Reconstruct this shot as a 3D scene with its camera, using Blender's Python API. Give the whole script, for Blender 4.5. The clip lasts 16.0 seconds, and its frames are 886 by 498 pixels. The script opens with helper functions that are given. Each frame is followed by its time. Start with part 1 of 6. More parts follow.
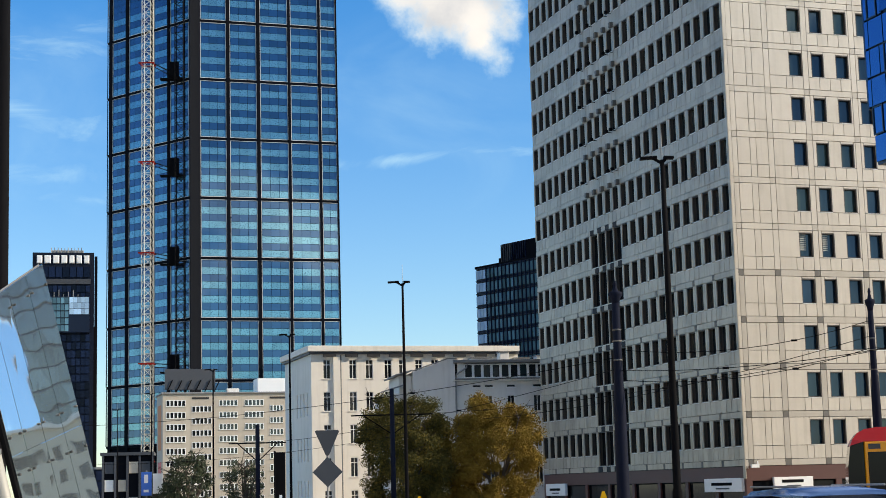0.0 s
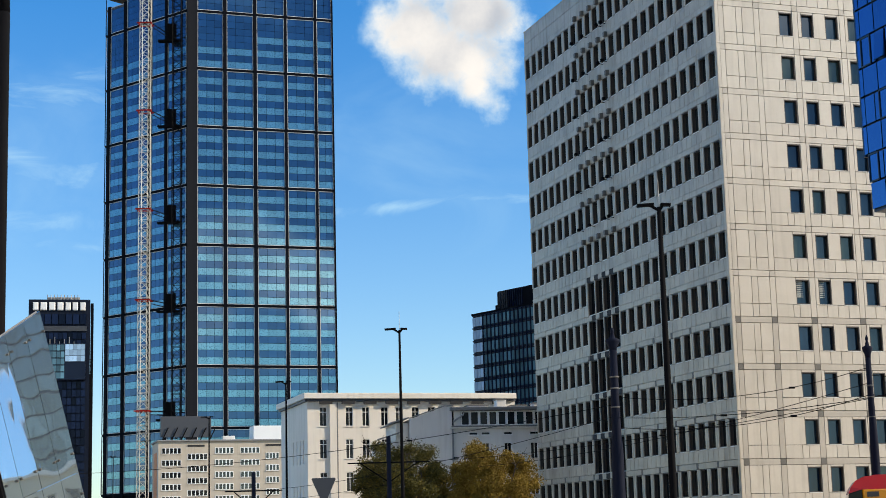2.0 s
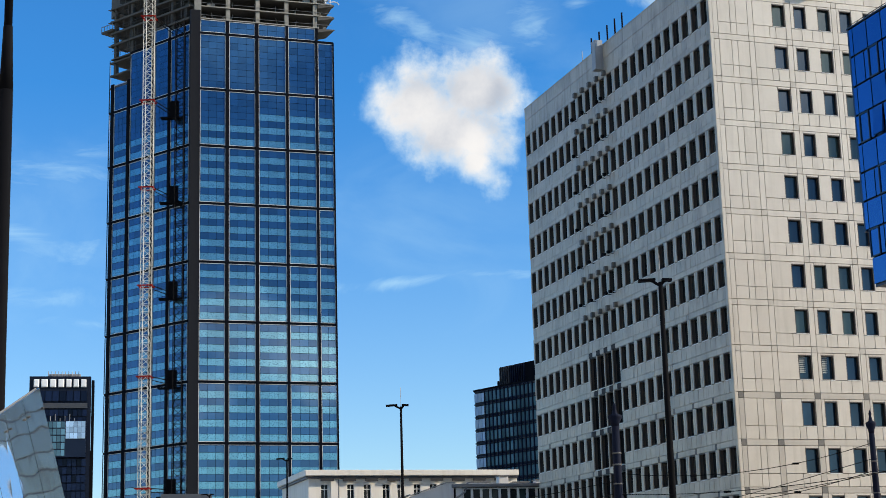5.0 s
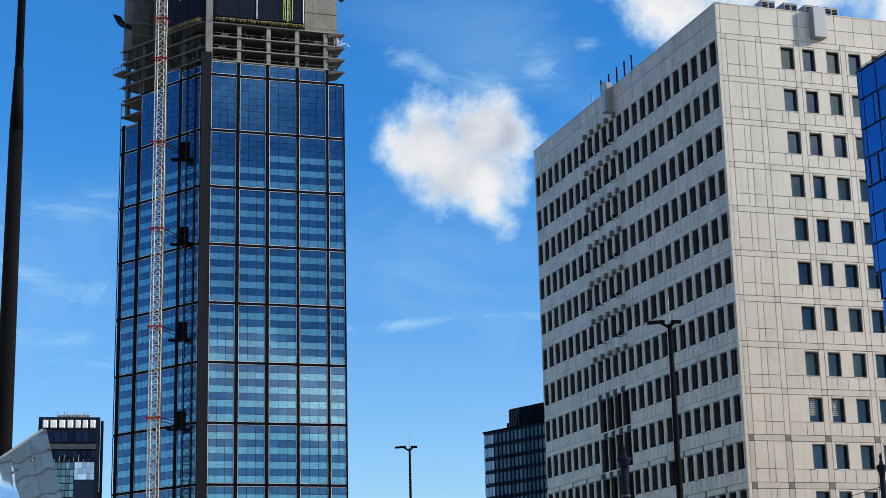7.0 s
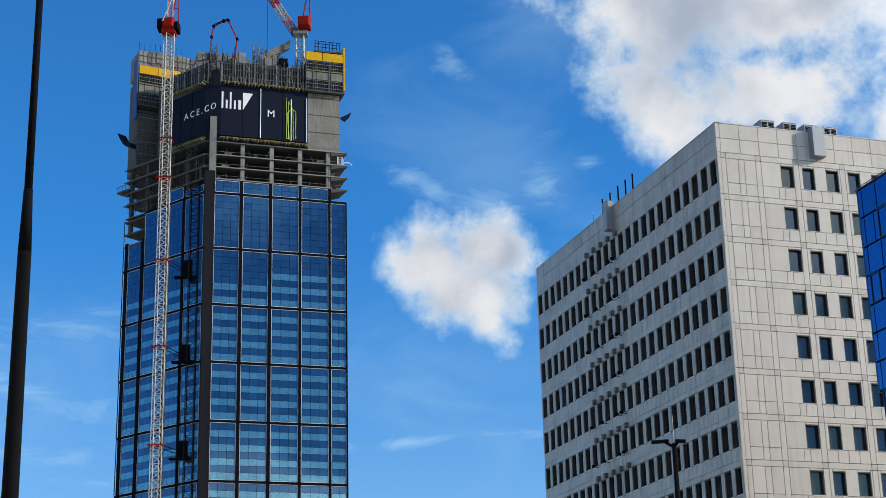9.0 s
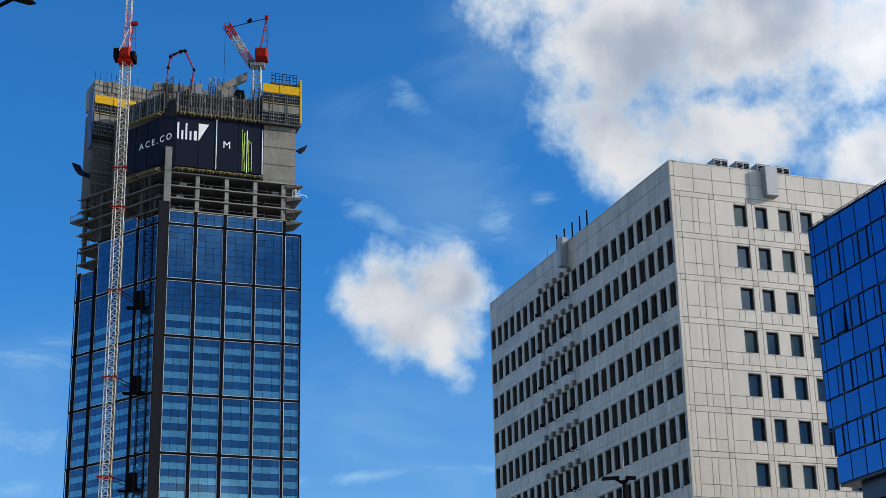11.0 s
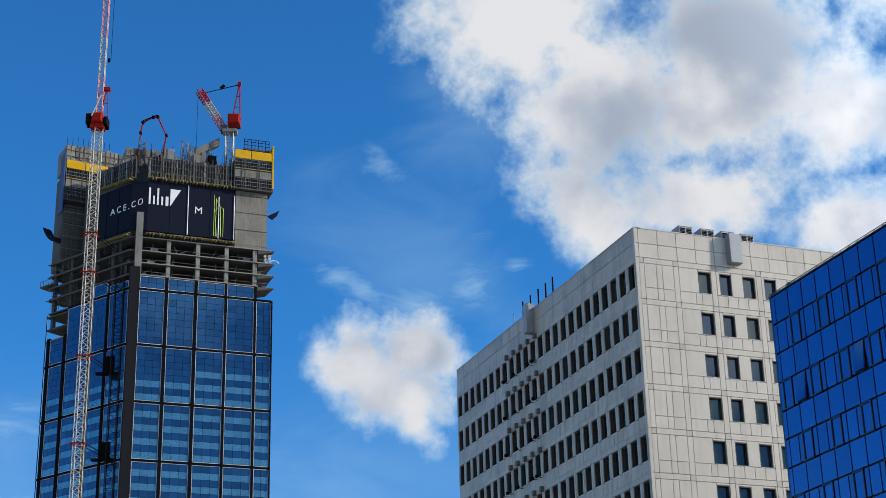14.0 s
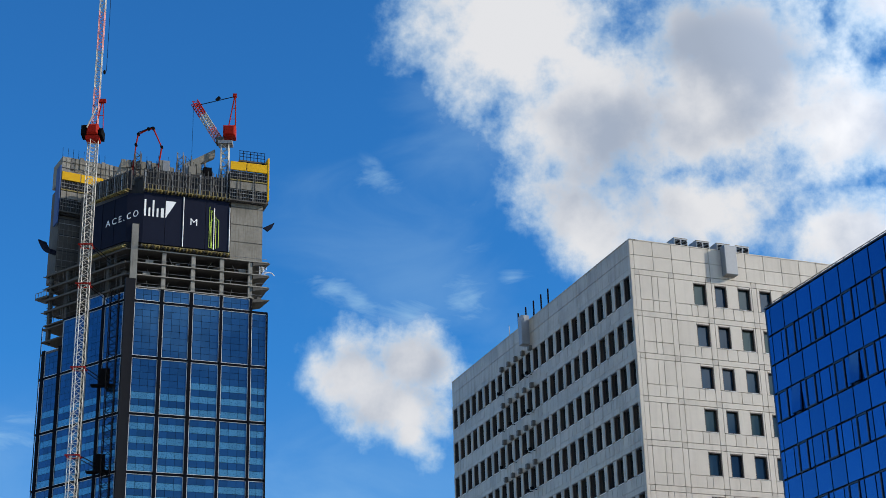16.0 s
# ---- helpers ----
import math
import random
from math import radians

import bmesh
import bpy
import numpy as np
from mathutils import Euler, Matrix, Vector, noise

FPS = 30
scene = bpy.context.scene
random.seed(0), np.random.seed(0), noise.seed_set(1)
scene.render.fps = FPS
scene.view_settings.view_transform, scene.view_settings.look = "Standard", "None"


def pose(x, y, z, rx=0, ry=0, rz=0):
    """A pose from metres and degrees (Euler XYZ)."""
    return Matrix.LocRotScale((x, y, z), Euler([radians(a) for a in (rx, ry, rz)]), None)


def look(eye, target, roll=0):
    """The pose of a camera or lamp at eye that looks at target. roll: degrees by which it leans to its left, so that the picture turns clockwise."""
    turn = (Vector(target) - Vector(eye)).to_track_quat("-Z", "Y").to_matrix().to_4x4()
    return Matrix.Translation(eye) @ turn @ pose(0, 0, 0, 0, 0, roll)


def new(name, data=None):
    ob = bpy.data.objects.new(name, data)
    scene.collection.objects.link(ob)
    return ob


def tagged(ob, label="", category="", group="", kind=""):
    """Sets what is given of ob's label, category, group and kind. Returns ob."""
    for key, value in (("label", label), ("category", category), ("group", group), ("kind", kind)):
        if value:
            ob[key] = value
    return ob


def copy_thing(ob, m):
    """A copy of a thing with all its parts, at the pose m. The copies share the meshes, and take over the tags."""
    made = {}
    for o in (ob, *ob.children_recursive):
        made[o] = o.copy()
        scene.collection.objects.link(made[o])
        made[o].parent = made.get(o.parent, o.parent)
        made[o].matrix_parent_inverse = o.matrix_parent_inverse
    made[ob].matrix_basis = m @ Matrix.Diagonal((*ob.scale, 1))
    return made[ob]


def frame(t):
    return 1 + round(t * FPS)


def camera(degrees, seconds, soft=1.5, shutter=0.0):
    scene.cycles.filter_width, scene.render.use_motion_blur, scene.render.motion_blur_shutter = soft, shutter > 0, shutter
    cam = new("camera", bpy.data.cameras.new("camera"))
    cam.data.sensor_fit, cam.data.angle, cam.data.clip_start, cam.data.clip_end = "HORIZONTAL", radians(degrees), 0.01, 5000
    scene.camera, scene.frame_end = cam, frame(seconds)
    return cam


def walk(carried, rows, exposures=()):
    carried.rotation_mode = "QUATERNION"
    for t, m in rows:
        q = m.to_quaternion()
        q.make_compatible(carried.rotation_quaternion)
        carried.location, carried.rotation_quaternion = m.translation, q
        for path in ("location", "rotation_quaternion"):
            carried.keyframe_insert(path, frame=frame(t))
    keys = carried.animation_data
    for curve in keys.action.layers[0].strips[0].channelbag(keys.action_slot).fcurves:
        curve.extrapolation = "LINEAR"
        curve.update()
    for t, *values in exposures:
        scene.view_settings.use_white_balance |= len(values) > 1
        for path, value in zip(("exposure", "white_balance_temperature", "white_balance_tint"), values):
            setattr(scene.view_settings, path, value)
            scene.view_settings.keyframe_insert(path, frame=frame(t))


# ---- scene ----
cam = camera(30.62, 16.0, soft=0.6)
EYE = 1.6
# seconds, x, y, pitch, yaw, roll
PATH = [(0, -0.005, 0.001, 8.398, 0.0, -1.483), (0.5, -0.025, 0.006, 8.722, -0.052, -1.489), (1, -0.033, 0.0, 9.217, -0.077, -1.53),
        (1.5, -0.02, 0.01, 9.561, -0.121, -1.545), (2, -0.022, 0.006, 10.058, -0.167, -1.5), (2.5, -0.028, 0.01, 10.611, -0.208, -1.502),
        (3, -0.03, 0.005, 10.846, -0.232, -1.537), (3.5, -0.025, 0.02, 11.36, -0.24, -1.547), (4, -0.02, 0.03, 12.022, -0.256, -1.577),
        (6.5, 0.004, 0.0, 13.447, 0.066, -1.536), (7, 0.010, 0.025, 14.216, 0.135, -1.435), (7.5, 0.000, 0.02, 15.748, 0.131, -1.425),
        (8, -0.011, -0.026, 16.361, 0.141, -1.437), (8.5, -0.015, -0.075, 17.201, 0.107, -1.464), (9, -0.036, -0.127, 18.376, 0.093, -1.483),
        (11.3, -0.003, -0.145, 19.66, -1.83, -1.2), (11.5, -0.003, -0.145, 19.742, -1.891, -1.148), (11.6, 0.0, -0.146, 19.79, -1.92, -1.15), (11.7, 0.57, -0.18, 21.19, -2.32, -1.41), (12, 0.592, -0.182, 21.339, -2.36, -1.421), (12.5, 0.637, -0.154, 21.489, -2.447, -1.434),
        (13, 0.642, -0.145, 21.639, -2.546, -1.456), (13.5, 0.635, -0.143, 21.791, -2.623, -1.49), (14, 0.642, -0.133, 21.863, -2.684, -1.5),
        (14.5, 0.649, -0.123, 21.966, -2.734, -1.48), (15, 0.655, -0.12, 22.063, -2.774, -1.514), (15.5, 0.657, -0.12, 22.155, -2.81, -1.55),
        (16, 0.65, -0.11, 22.278, -2.87, -1.562)]


def heading(h):
    return Vector((math.sin(radians(h)), math.cos(radians(h)), 0))


def aim(x, y, pitch, yaw, roll):
    eye = Vector((x, y, EYE))
    return look(eye, eye + heading(-yaw) * math.cos(radians(pitch)) + Vector((0, 0, math.sin(radians(pitch)))), roll)


walk(cam, [(t, aim(*r)) for t, *r in PATH], [(0, 0.12, 7400, 10), (4, 0.05, 7050, 10), (7, -0.05, 6600, 10), (9, -0.17, 6500, 10), (11.5, -0.25, 6500, 10), (16, -0.25, 6500, 10)])

# ---------------------------------------------------------------- light
SUN_HEADING, SUN_ELEVATION = 95.0, 22.0


def cloud_world():
    world = bpy.data.worlds.new("sky")
    scene.world = world
    world.use_nodes = True
    nt = world.node_tree
    nt.nodes.clear()

    def node(kind, **kw):
        n = nt.nodes.new(kind)
        for k, v in kw.items():
            n.inputs[k].default_value = v
        return n

    def sock(n, s, v):
        if isinstance(v, (int, float)):
            n.inputs[s].default_value = v
        else:
            nt.links.new(v, n.inputs[s])

    def m(op, a, b=0.0, c=0.0):
        n = nt.nodes.new("ShaderNodeMath")
        n.operation = op
        sock(n, 0, a), sock(n, 1, b), sock(n, 2, c)
        return n.outputs[0]

    sky = nt.nodes.new("ShaderNodeTexSky")
    sky.sky_type, sky.sun_disc = "NISHITA", False
    sky.sun_elevation, sky.sun_rotation = radians(SUN_ELEVATION), radians(SUN_HEADING)
    sky.air_density, sky.dust_density, sky.ozone_density = 1.0, 0.05, 3.0
    tint = nt.nodes.new("ShaderNodeMixRGB")
    tint.blend_type = "MULTIPLY"
    tint.inputs[0].default_value = 1.0
    nt.links.new(sky.outputs[0], tint.inputs[1])
    co = nt.nodes.new("ShaderNodeTexCoord")
    sep = nt.nodes.new("ShaderNodeSeparateXYZ")
    nt.links.new(co.outputs["Generated"], sep.inputs[0])
    x, y, z = sep.outputs
    deg = 180 / math.pi
    az = m("MULTIPLY", m("ARCTAN2", x, y), deg)
    el = m("MULTIPLY", m("ARCSINE", z), deg)

    hue = nt.nodes.new("ShaderNodeMixRGB")
    hue.inputs[1].default_value, hue.inputs[2].default_value = (0.96, 1.18, 1.42, 1), (0.27, 0.97, 1.58, 1)
    lift = nt.nodes.new("ShaderNodeMapRange")
    nt.links.new(el, lift.inputs[0])
    lift.inputs[1].default_value, lift.inputs[2].default_value = 4.0, 18.5
    # bluest a quarter turn away from the sun, paler towards it
    sx, sy, sz = heading(SUN_HEADING).x * 0.93, heading(SUN_HEADING).y * 0.93, 0.37
    across = m("MAXIMUM", m("ADD", m("ADD", m("MULTIPLY", x, sx), m("MULTIPLY", y, sy)), m("MULTIPLY", z, sz)), 0.0)
    pale = nt.nodes.new("ShaderNodeMapRange")
    nt.links.new(across, pale.inputs[0])
    for i, q in enumerate((0.36, 0.8, 1.0, 0.4)):
        pale.inputs[1 + i].default_value = q
    nt.links.new(m("MULTIPLY", lift.outputs[0], pale.outputs[0]), hue.inputs[0])
    nt.links.new(hue.outputs[0], tint.inputs[2])

    def field(scale, detail, rough, stretch=(1, 1, 1), distortion=0.0):
        mp = nt.nodes.new("ShaderNodeMapping")
        mp.inputs["Scale"].default_value = stretch
        nt.links.new(co.outputs["Generated"], mp.inputs[0])
        n = nt.nodes.new("ShaderNodeTexNoise")
        n.inputs["Scale"].default_value, n.inputs["Detail"].default_value = scale, detail
        n.inputs["Roughness"].default_value, n.inputs["Distortion"].default_value = rough, distortion
        nt.links.new(mp.outputs[0], n.inputs["Vector"])
        return n.outputs[0]

    puff = field(24, 10, 0.6)
    fine = field(70, 8, 0.62)

    def blob(a, b, ra, rb, turn=0.0):
        c, s = math.cos(radians(turn)), math.sin(radians(turn))
        da, db = m("SUBTRACT", az, a), m("SUBTRACT", el, b)
        p = m("DIVIDE", m("ADD", m("MULTIPLY", da, c), m("MULTIPLY", db, s)), ra)
        q = m("DIVIDE", m("SUBTRACT", m("MULTIPLY", db, c), m("MULTIPLY", da, s)), rb)
        return m("SUBTRACT", 1.0, m("SQRT", m("ADD", m("MULTIPLY", p, p), m("MULTIPLY", q, q))))

    def union(blobs):
        out = blobs[0]
        for b in blobs[1:]:
            out = m("MAXIMUM", out, b)
        return out

    def ramp(v, lo, hi):
        n = nt.nodes.new("ShaderNodeMapRange")
        n.interpolation_type = "SMOOTHSTEP"
        nt.links.new(v, n.inputs[0])
        n.inputs[1].default_value, n.inputs[2].default_value = lo, hi
        return n.outputs[0]

    thick = union([blob(*b) for b in CLOUDS])
    dens = m("ADD", m("MULTIPLY", thick, 1.35), m("ADD", m("MULTIPLY", m("SUBTRACT", puff, 0.5), 2.3), m("MULTIPLY", m("SUBTRACT", fine, 0.5), 0.7)))
    body = ramp(dens, -0.15, 0.95)
    thin = union([blob(*b) for b in WISPS])
    streak = field(15, 8, 0.62, (1, 1, 3.0), 0.8)
    veil = m("MULTIPLY", ramp(m("ADD", m("MULTIPLY", thin, 0.7), m("MULTIPLY", m("SUBTRACT", streak, 0.475), 2.7)), 0.0, 1.15), 0.42)
    broad = union([blob(*b) for b in VEILS])
    mist = m("MULTIPLY", ramp(m("ADD", m("MULTIPLY", broad, 0.8), m("MULTIPLY", m("SUBTRACT", field(7, 7, 0.55, (1, 1, 2.2), 1.2), 0.5), 2.2)), 0.0, 1.2), 0.16)
    veil = m("MAXIMUM", veil, mist)
    cover = m("MAXIMUM", body, veil)
    shade = ramp(m("ADD", m("MULTIPLY", field(9, 3, 0.5), 0.9), m("MULTIPLY", puff, 0.25)), 0.5, 0.72)
    shade = m("MULTIPLY", shade, ramp(thick, 0.15, 0.65))
    tone = nt.nodes.new("ShaderNodeMixRGB")
    tone.inputs[1].default_value, tone.inputs[2].default_value = (*[c * CLOUD for c in (1.0, 1.01, 1.04)], 1), (*[c * CLOUD for c in (0.48, 0.56, 0.70)], 1)
    nt.links.new(shade, tone.inputs[0])
    bs, bc = node("ShaderNodeBackground", Strength=SKY), node("ShaderNodeBackground", Strength=1.0)
    glow = nt.nodes.new("ShaderNodeMapRange")
    nt.links.new(across, glow.inputs[0])
    for i, q in enumerate((0.3, 0.8, 1.0, 4.0)):
        glow.inputs[1 + i].default_value = q
    nt.links.new(glow.outputs[0], bc.inputs[1])
    nt.links.new(tint.outputs[0], bs.inputs[0])
    thin_tone = nt.nodes.new("ShaderNodeMixRGB")
    thin_tone.inputs[1].default_value = (0.62, 0.95, 1.12, 1)
    nt.links.new(body, thin_tone.inputs[0])
    nt.links.new(tone.outputs[0], thin_tone.inputs[2])
    nt.links.new(thin_tone.outputs[0], bc.inputs[0])
    mix, out = nt.nodes.new("ShaderNodeMixShader"), nt.nodes.new("ShaderNodeOutputWorld")
    nt.links.new(cover, mix.inputs[0])
    nt.links.new(bs.outputs[0], mix.inputs[1])
    nt.links.new(bc.outputs[0], mix.inputs[2])
    nt.links.new(mix.outputs[0], out.inputs[0])


SKY, CLOUD = 0.133, 0.92
# heading, elevation, half width, half height, turn
CLOUDS = [(-0.5, 17.9, 2.0, 1.8, 0), (1.6, 18.3, 2.1, 1.6, 0), (0.3, 16.9, 2.1, 1.7, 0), (1.4, 16.6, 2.3, 1.7, -30), (1.6, 15.7, 1.6, 1.1, -50),
          (6.0, 30.0, 5.6, 4.6, -50), (9.0, 27.0, 5.8, 5.0, -45), (14, 27.5, 6.5, 5.0, 0), (8.2, 23.0, 3.4, 2.0, -40), (12.2, 23.0, 4.2, 2.4, 0), (18.5, 25.5, 4.0, 2.6, 0), (18, 21.8, 3.6, 1.9, 0), (22.5, 30, 6, 3.5, 0),
          # clouds mirrored in the tower, then unseen ones added as white fill light
          (151.4, 10.0, 1.8, 1.9, 0), (149.8, 9.2, 2.2, 1.6, 10), (148.2, 8.6, 2.4, 1.9, 0), (153.0, 7.8, 2.2, 1.2, 0), (128, 24, 16, 8, 0), (178, 26, 15, 7, 10), (-158, 19, 14, 7, 0), (-45, 30, 14, 7, 10), (-132, 13, 12, 5, 0), (62, 22, 14, 8, 0), (40, 50, 26, 11, 20), (-140, 50, 30, 13, 0), (150, 55, 30, 12, 0), (-60, 60, 30, 10, 0), (-95, 48, 34, 13, 0), (0, 74, 185, 20, 0)]
WISPS = [(-1.1, 20.8, 2.6, 0.55, -28), (1.6, 19.9, 2.0, 0.7, -10), (3.9, 20.6, 1.6, 1.2, -30), (5.4, 21.2, 1.0, 0.5, 0), (-14.3, 11.0, 3.2, 0.5, 3), (-12.5, 10.2, 2.2, 0.35, 0), (-1.4, 11.6, 2.6, 0.3, 5), (1.8, 11.8, 2.0, 0.25, 0), (-15, 13.2, 3, 0.6, -14), (-13.5, 15.5, 3.5, 0.7, 8),
         (0.4, 25.1, 1.2, 0.6, -20), (165, 6, 70, 7, 0), (150.5, 20.0, 3.2, 2.0, -20), (148.5, 24.0, 3.0, 1.6, 10)]
VEILS = [(1.5, 21.5, 7, 3.2, -25), (-1, 13.5, 8, 3, 10), (4, 26, 4, 3, -30), (-14, 13, 6, 5, 0)]
cloud_world()

sun = new("sun", bpy.data.lights.new("sun", "SUN"))
sun.data.energy, sun.data.angle, sun.data.color = 5.0, radians(0.53), (1.0, 0.9, 0.76)
sd = heading(SUN_HEADING) * math.cos(radians(SUN_ELEVATION)) + Vector((0, 0, math.sin(radians(SUN_ELEVATION))))
sun.matrix_world = look(sd * 100, (0, 0, 0))

# ---------------------------------------------------------------- materials


def material(name, color, rough=0.6, metal=0.0, spread=0.15, grain=0.0, scale=3.0, bump=0.0, second=None, ior=1.5, stain=0.0, pattern=None, per="object", streaky=0.0, ripple=6.0):
    """One surface: a base colour that varies from piece to piece (spread), with fine grain, larger stains and relief."""
    mat = bpy.data.materials.new(name)
    mat.use_nodes = True
    nt = mat.node_tree
    b = nt.nodes["Principled BSDF"]
    b.inputs["Roughness"].default_value, b.inputs["Metallic"].default_value, b.inputs["IOR"].default_value = rough, metal, ior
    co = nt.nodes.new("ShaderNodeTexCoord")
    geo = nt.nodes.new("ShaderNodeNewGeometry")

    def noise_at(s, detail=4.0, stretch=(1, 1, 1)):
        mp = nt.nodes.new("ShaderNodeMapping")
        mp.inputs["Scale"].default_value = stretch
        nt.links.new(geo.outputs["Position"], mp.inputs[0])
        n = nt.nodes.new("ShaderNodeTexNoise")
        n.inputs["Scale"].default_value, n.inputs["Detail"].default_value = s, detail
        nt.links.new(mp.outputs[0], n.inputs["Vector"])
        return n.outputs[0]

    def mixed(kind, f, a, bcol):
        n = nt.nodes.new("ShaderNodeMixRGB")
        n.blend_type = kind
        for i, v in enumerate((f, a, bcol)):
            if isinstance(v, (int, float)):
                n.inputs[i].default_value = v
            elif isinstance(v, tuple):
                n.inputs[i].default_value = (*v, 1)
            else:
                nt.links.new(v, n.inputs[i])
        return n.outputs[0]

    def span(v, lo, hi, a=0.0, c=1.0):
        n = nt.nodes.new("ShaderNodeMapRange")
        nt.links.new(v, n.inputs[0])
        for i, q in enumerate((lo, hi, a, c)):
            n.inputs[1 + i].default_value = q
        return n.outputs[0]

    col = color
    if per == "object":
        rnd = nt.nodes.new("ShaderNodeObjectInfo").outputs["Random"]
    else:
        rnd = geo.outputs["Random Per Island"]
    if second:
        col = mixed("MIX", span(rnd, 0.35, 0.75), color, second)
    if spread:
        col = mixed("MULTIPLY", 1.0, col, mixed("MIX", rnd, (1 - spread,) * 3, (1 + spread,) * 3))
    if stain:
        col = mixed("MULTIPLY", span(noise_at(scale * 0.13, 6), 0.45, 0.75, 0, stain), col, (0.55, 0.53, 0.5))
    if streaky:
        col = mixed("MULTIPLY", span(noise_at(2.6, 5, (1, 1, 0.07)), 0.5, 0.78, 0, streaky), col, (0.5, 0.47, 0.43))
    if grain:
        col = mixed("MULTIPLY", 1.0, col, mixed("MIX", noise_at(scale, 8), (1 - grain,) * 3, (1 + grain,) * 3))
    if pattern:
        col = pattern(nt, geo, mixed, col)
    if isinstance(col, tuple):
        b.inputs["Base Color"].default_value = (*col, 1)
    else:
        nt.links.new(col, b.inputs["Base Color"])
    if bump:
        n = nt.nodes.new("ShaderNodeBump")
        n.inputs["Strength"].default_value, n.inputs["Distance"].default_value = 1.0, bump
        nt.links.new(noise_at(scale, ripple), n.inputs["Height"])
        nt.links.new(n.outputs[0], b.inputs["Normal"])
    return mat


def dots(nt, geo, mixed, col):
    v = nt.nodes.new("ShaderNodeTexVoronoi")
    v.inputs["Scale"].default_value = 3.4
    nt.links.new(geo.outputs["Position"], v.inputs["Vector"])
    c = nt.nodes.new("ShaderNodeMath")
    c.operation = "LESS_THAN"
    nt.links.new(v.outputs["Distance"], c.inputs[0])
    c.inputs[1].default_value = 0.33
    return mixed("MIX", c.outputs[0], col, (0.035, 0.115, 0.165))


# lighter cladding tone for the sunny end, light included in the colour
CLAD_SUN = material("sunny_pale_cladding", (0.51, 0.463, 0.395), 0.5, spread=0.05, grain=0.05, scale=6, stain=0.2, streaky=0.3, bump=0.002)
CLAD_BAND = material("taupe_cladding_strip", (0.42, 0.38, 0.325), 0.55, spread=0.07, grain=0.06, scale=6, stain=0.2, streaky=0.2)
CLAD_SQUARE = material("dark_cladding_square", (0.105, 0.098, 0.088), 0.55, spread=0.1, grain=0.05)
# darker copy for the shaded side, its warmth stands in for bounced sunlight
CLAD_ALU_SHADE = material("shaded_aluminium_cladding", (0.405, 0.355, 0.285), 0.42, 0.2, spread=0.09, grain=0.07, scale=5, stain=0.5, streaky=0.6, bump=0.002)
ZINC = material("dull_zinc_sheet", (0.27, 0.28, 0.29), 0.5, 0.4, spread=0.05, grain=0.1, scale=4, streaky=0.3)
# near-black also stands in for the unlit depth of rooms and gaps
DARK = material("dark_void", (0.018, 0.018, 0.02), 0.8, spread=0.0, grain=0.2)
FRAME_BROWN = material("brown_window_frame", (0.045, 0.036, 0.03), 0.45, spread=0.1)
SILL = material("light_sill", (0.6, 0.6, 0.58), 0.4)
PANE_DARK = material("dark_window_pane", (0.012, 0.016, 0.018), 0.06, 0.0, ior=1.7, spread=0.3, second=(0.03, 0.032, 0.03), bump=0.0)
PANE_TEAL = material("greenish_window_pane", (0.008, 0.035, 0.07), 0.05, 0.2, ior=1.5, spread=0.5, second=(0.03, 0.045, 0.038))
BLIND = material("pale_window_blind", (0.32, 0.33, 0.3), 0.7)
TOWER_GLASS = material("tower_vision_glass", (0.014, 0.066, 0.145), 0.03, 0.58, spread=0.2, ior=1.8, per="object", bump=0.0006, scale=0.5, ripple=1.5)
TOWER_GLASS_I = material("tower_vision_glass_far", (0.014, 0.066, 0.145), 0.03, 0.58, spread=0.2, ior=1.8, per="island", bump=0.0006, scale=0.5, ripple=1.5)
TOWER_SPAN = material("tower_spandrel_glass", (0.095, 0.255, 0.325), 0.06, 0.58, spread=0.12, ior=1.9, pattern=dots, per="object")
TOWER_SPAN_I = material("tower_spandrel_glass_far", (0.095, 0.255, 0.325), 0.06, 0.58, spread=0.12, ior=1.9, pattern=dots, per="island")
TOWER_BLACK = material("black_facade_metal", (0.005, 0.006, 0.009), 0.6, 0.0, spread=0.1, grain=0.15, scale=1.5, ior=1.08)
CHARCOAL = material("charcoal_corner_panel", (0.006, 0.0065, 0.009), 0.6, ior=1.25, spread=0.1, grain=0.15, scale=0.8, streaky=0.2)
BLUE_MESH = material("blue_mesh_screen", (0.025, 0.07, 0.2), 0.8, grain=0.2, scale=0.8, streaky=0.4)
TOWER_TRIM = material("pale_panel_trim", (0.5, 0.5, 0.5), 0.5, 0.2)
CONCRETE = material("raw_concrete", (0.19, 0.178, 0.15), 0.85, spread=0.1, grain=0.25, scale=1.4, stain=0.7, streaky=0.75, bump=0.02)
# puts shade into the colour of slabs and columns, also plain dark site parts
CONCRETE_DARK = material("dark_and_shaded_concrete", (0.075, 0.071, 0.064), 0.9, spread=0.08, grain=0.25, scale=1.2, stain=0.6, streaky=0.6)
# puts sunlight into slab edges and columns, also used for pale site parts
CONCRETE_PALE = material("pale_and_sunlit_concrete", (0.25, 0.24, 0.21), 0.85, spread=0.15, grain=0.25, scale=1.4, stain=0.6, streaky=0.7, bump=0.02)
TIMBER = material("formwork_timber", (0.23, 0.18, 0.06), 0.8, spread=0.2, grain=0.2, scale=2)
STEEL_GREY = material("galvanised_steel", (0.20, 0.205, 0.21), 0.55, 0.3, spread=0.3, grain=0.1)
YELLOW = material("yellow_formwork_panel", (0.62, 0.35, 0.008), 0.7, ior=1.25, spread=0.06, grain=0.1, scale=0.6, stain=0.3)
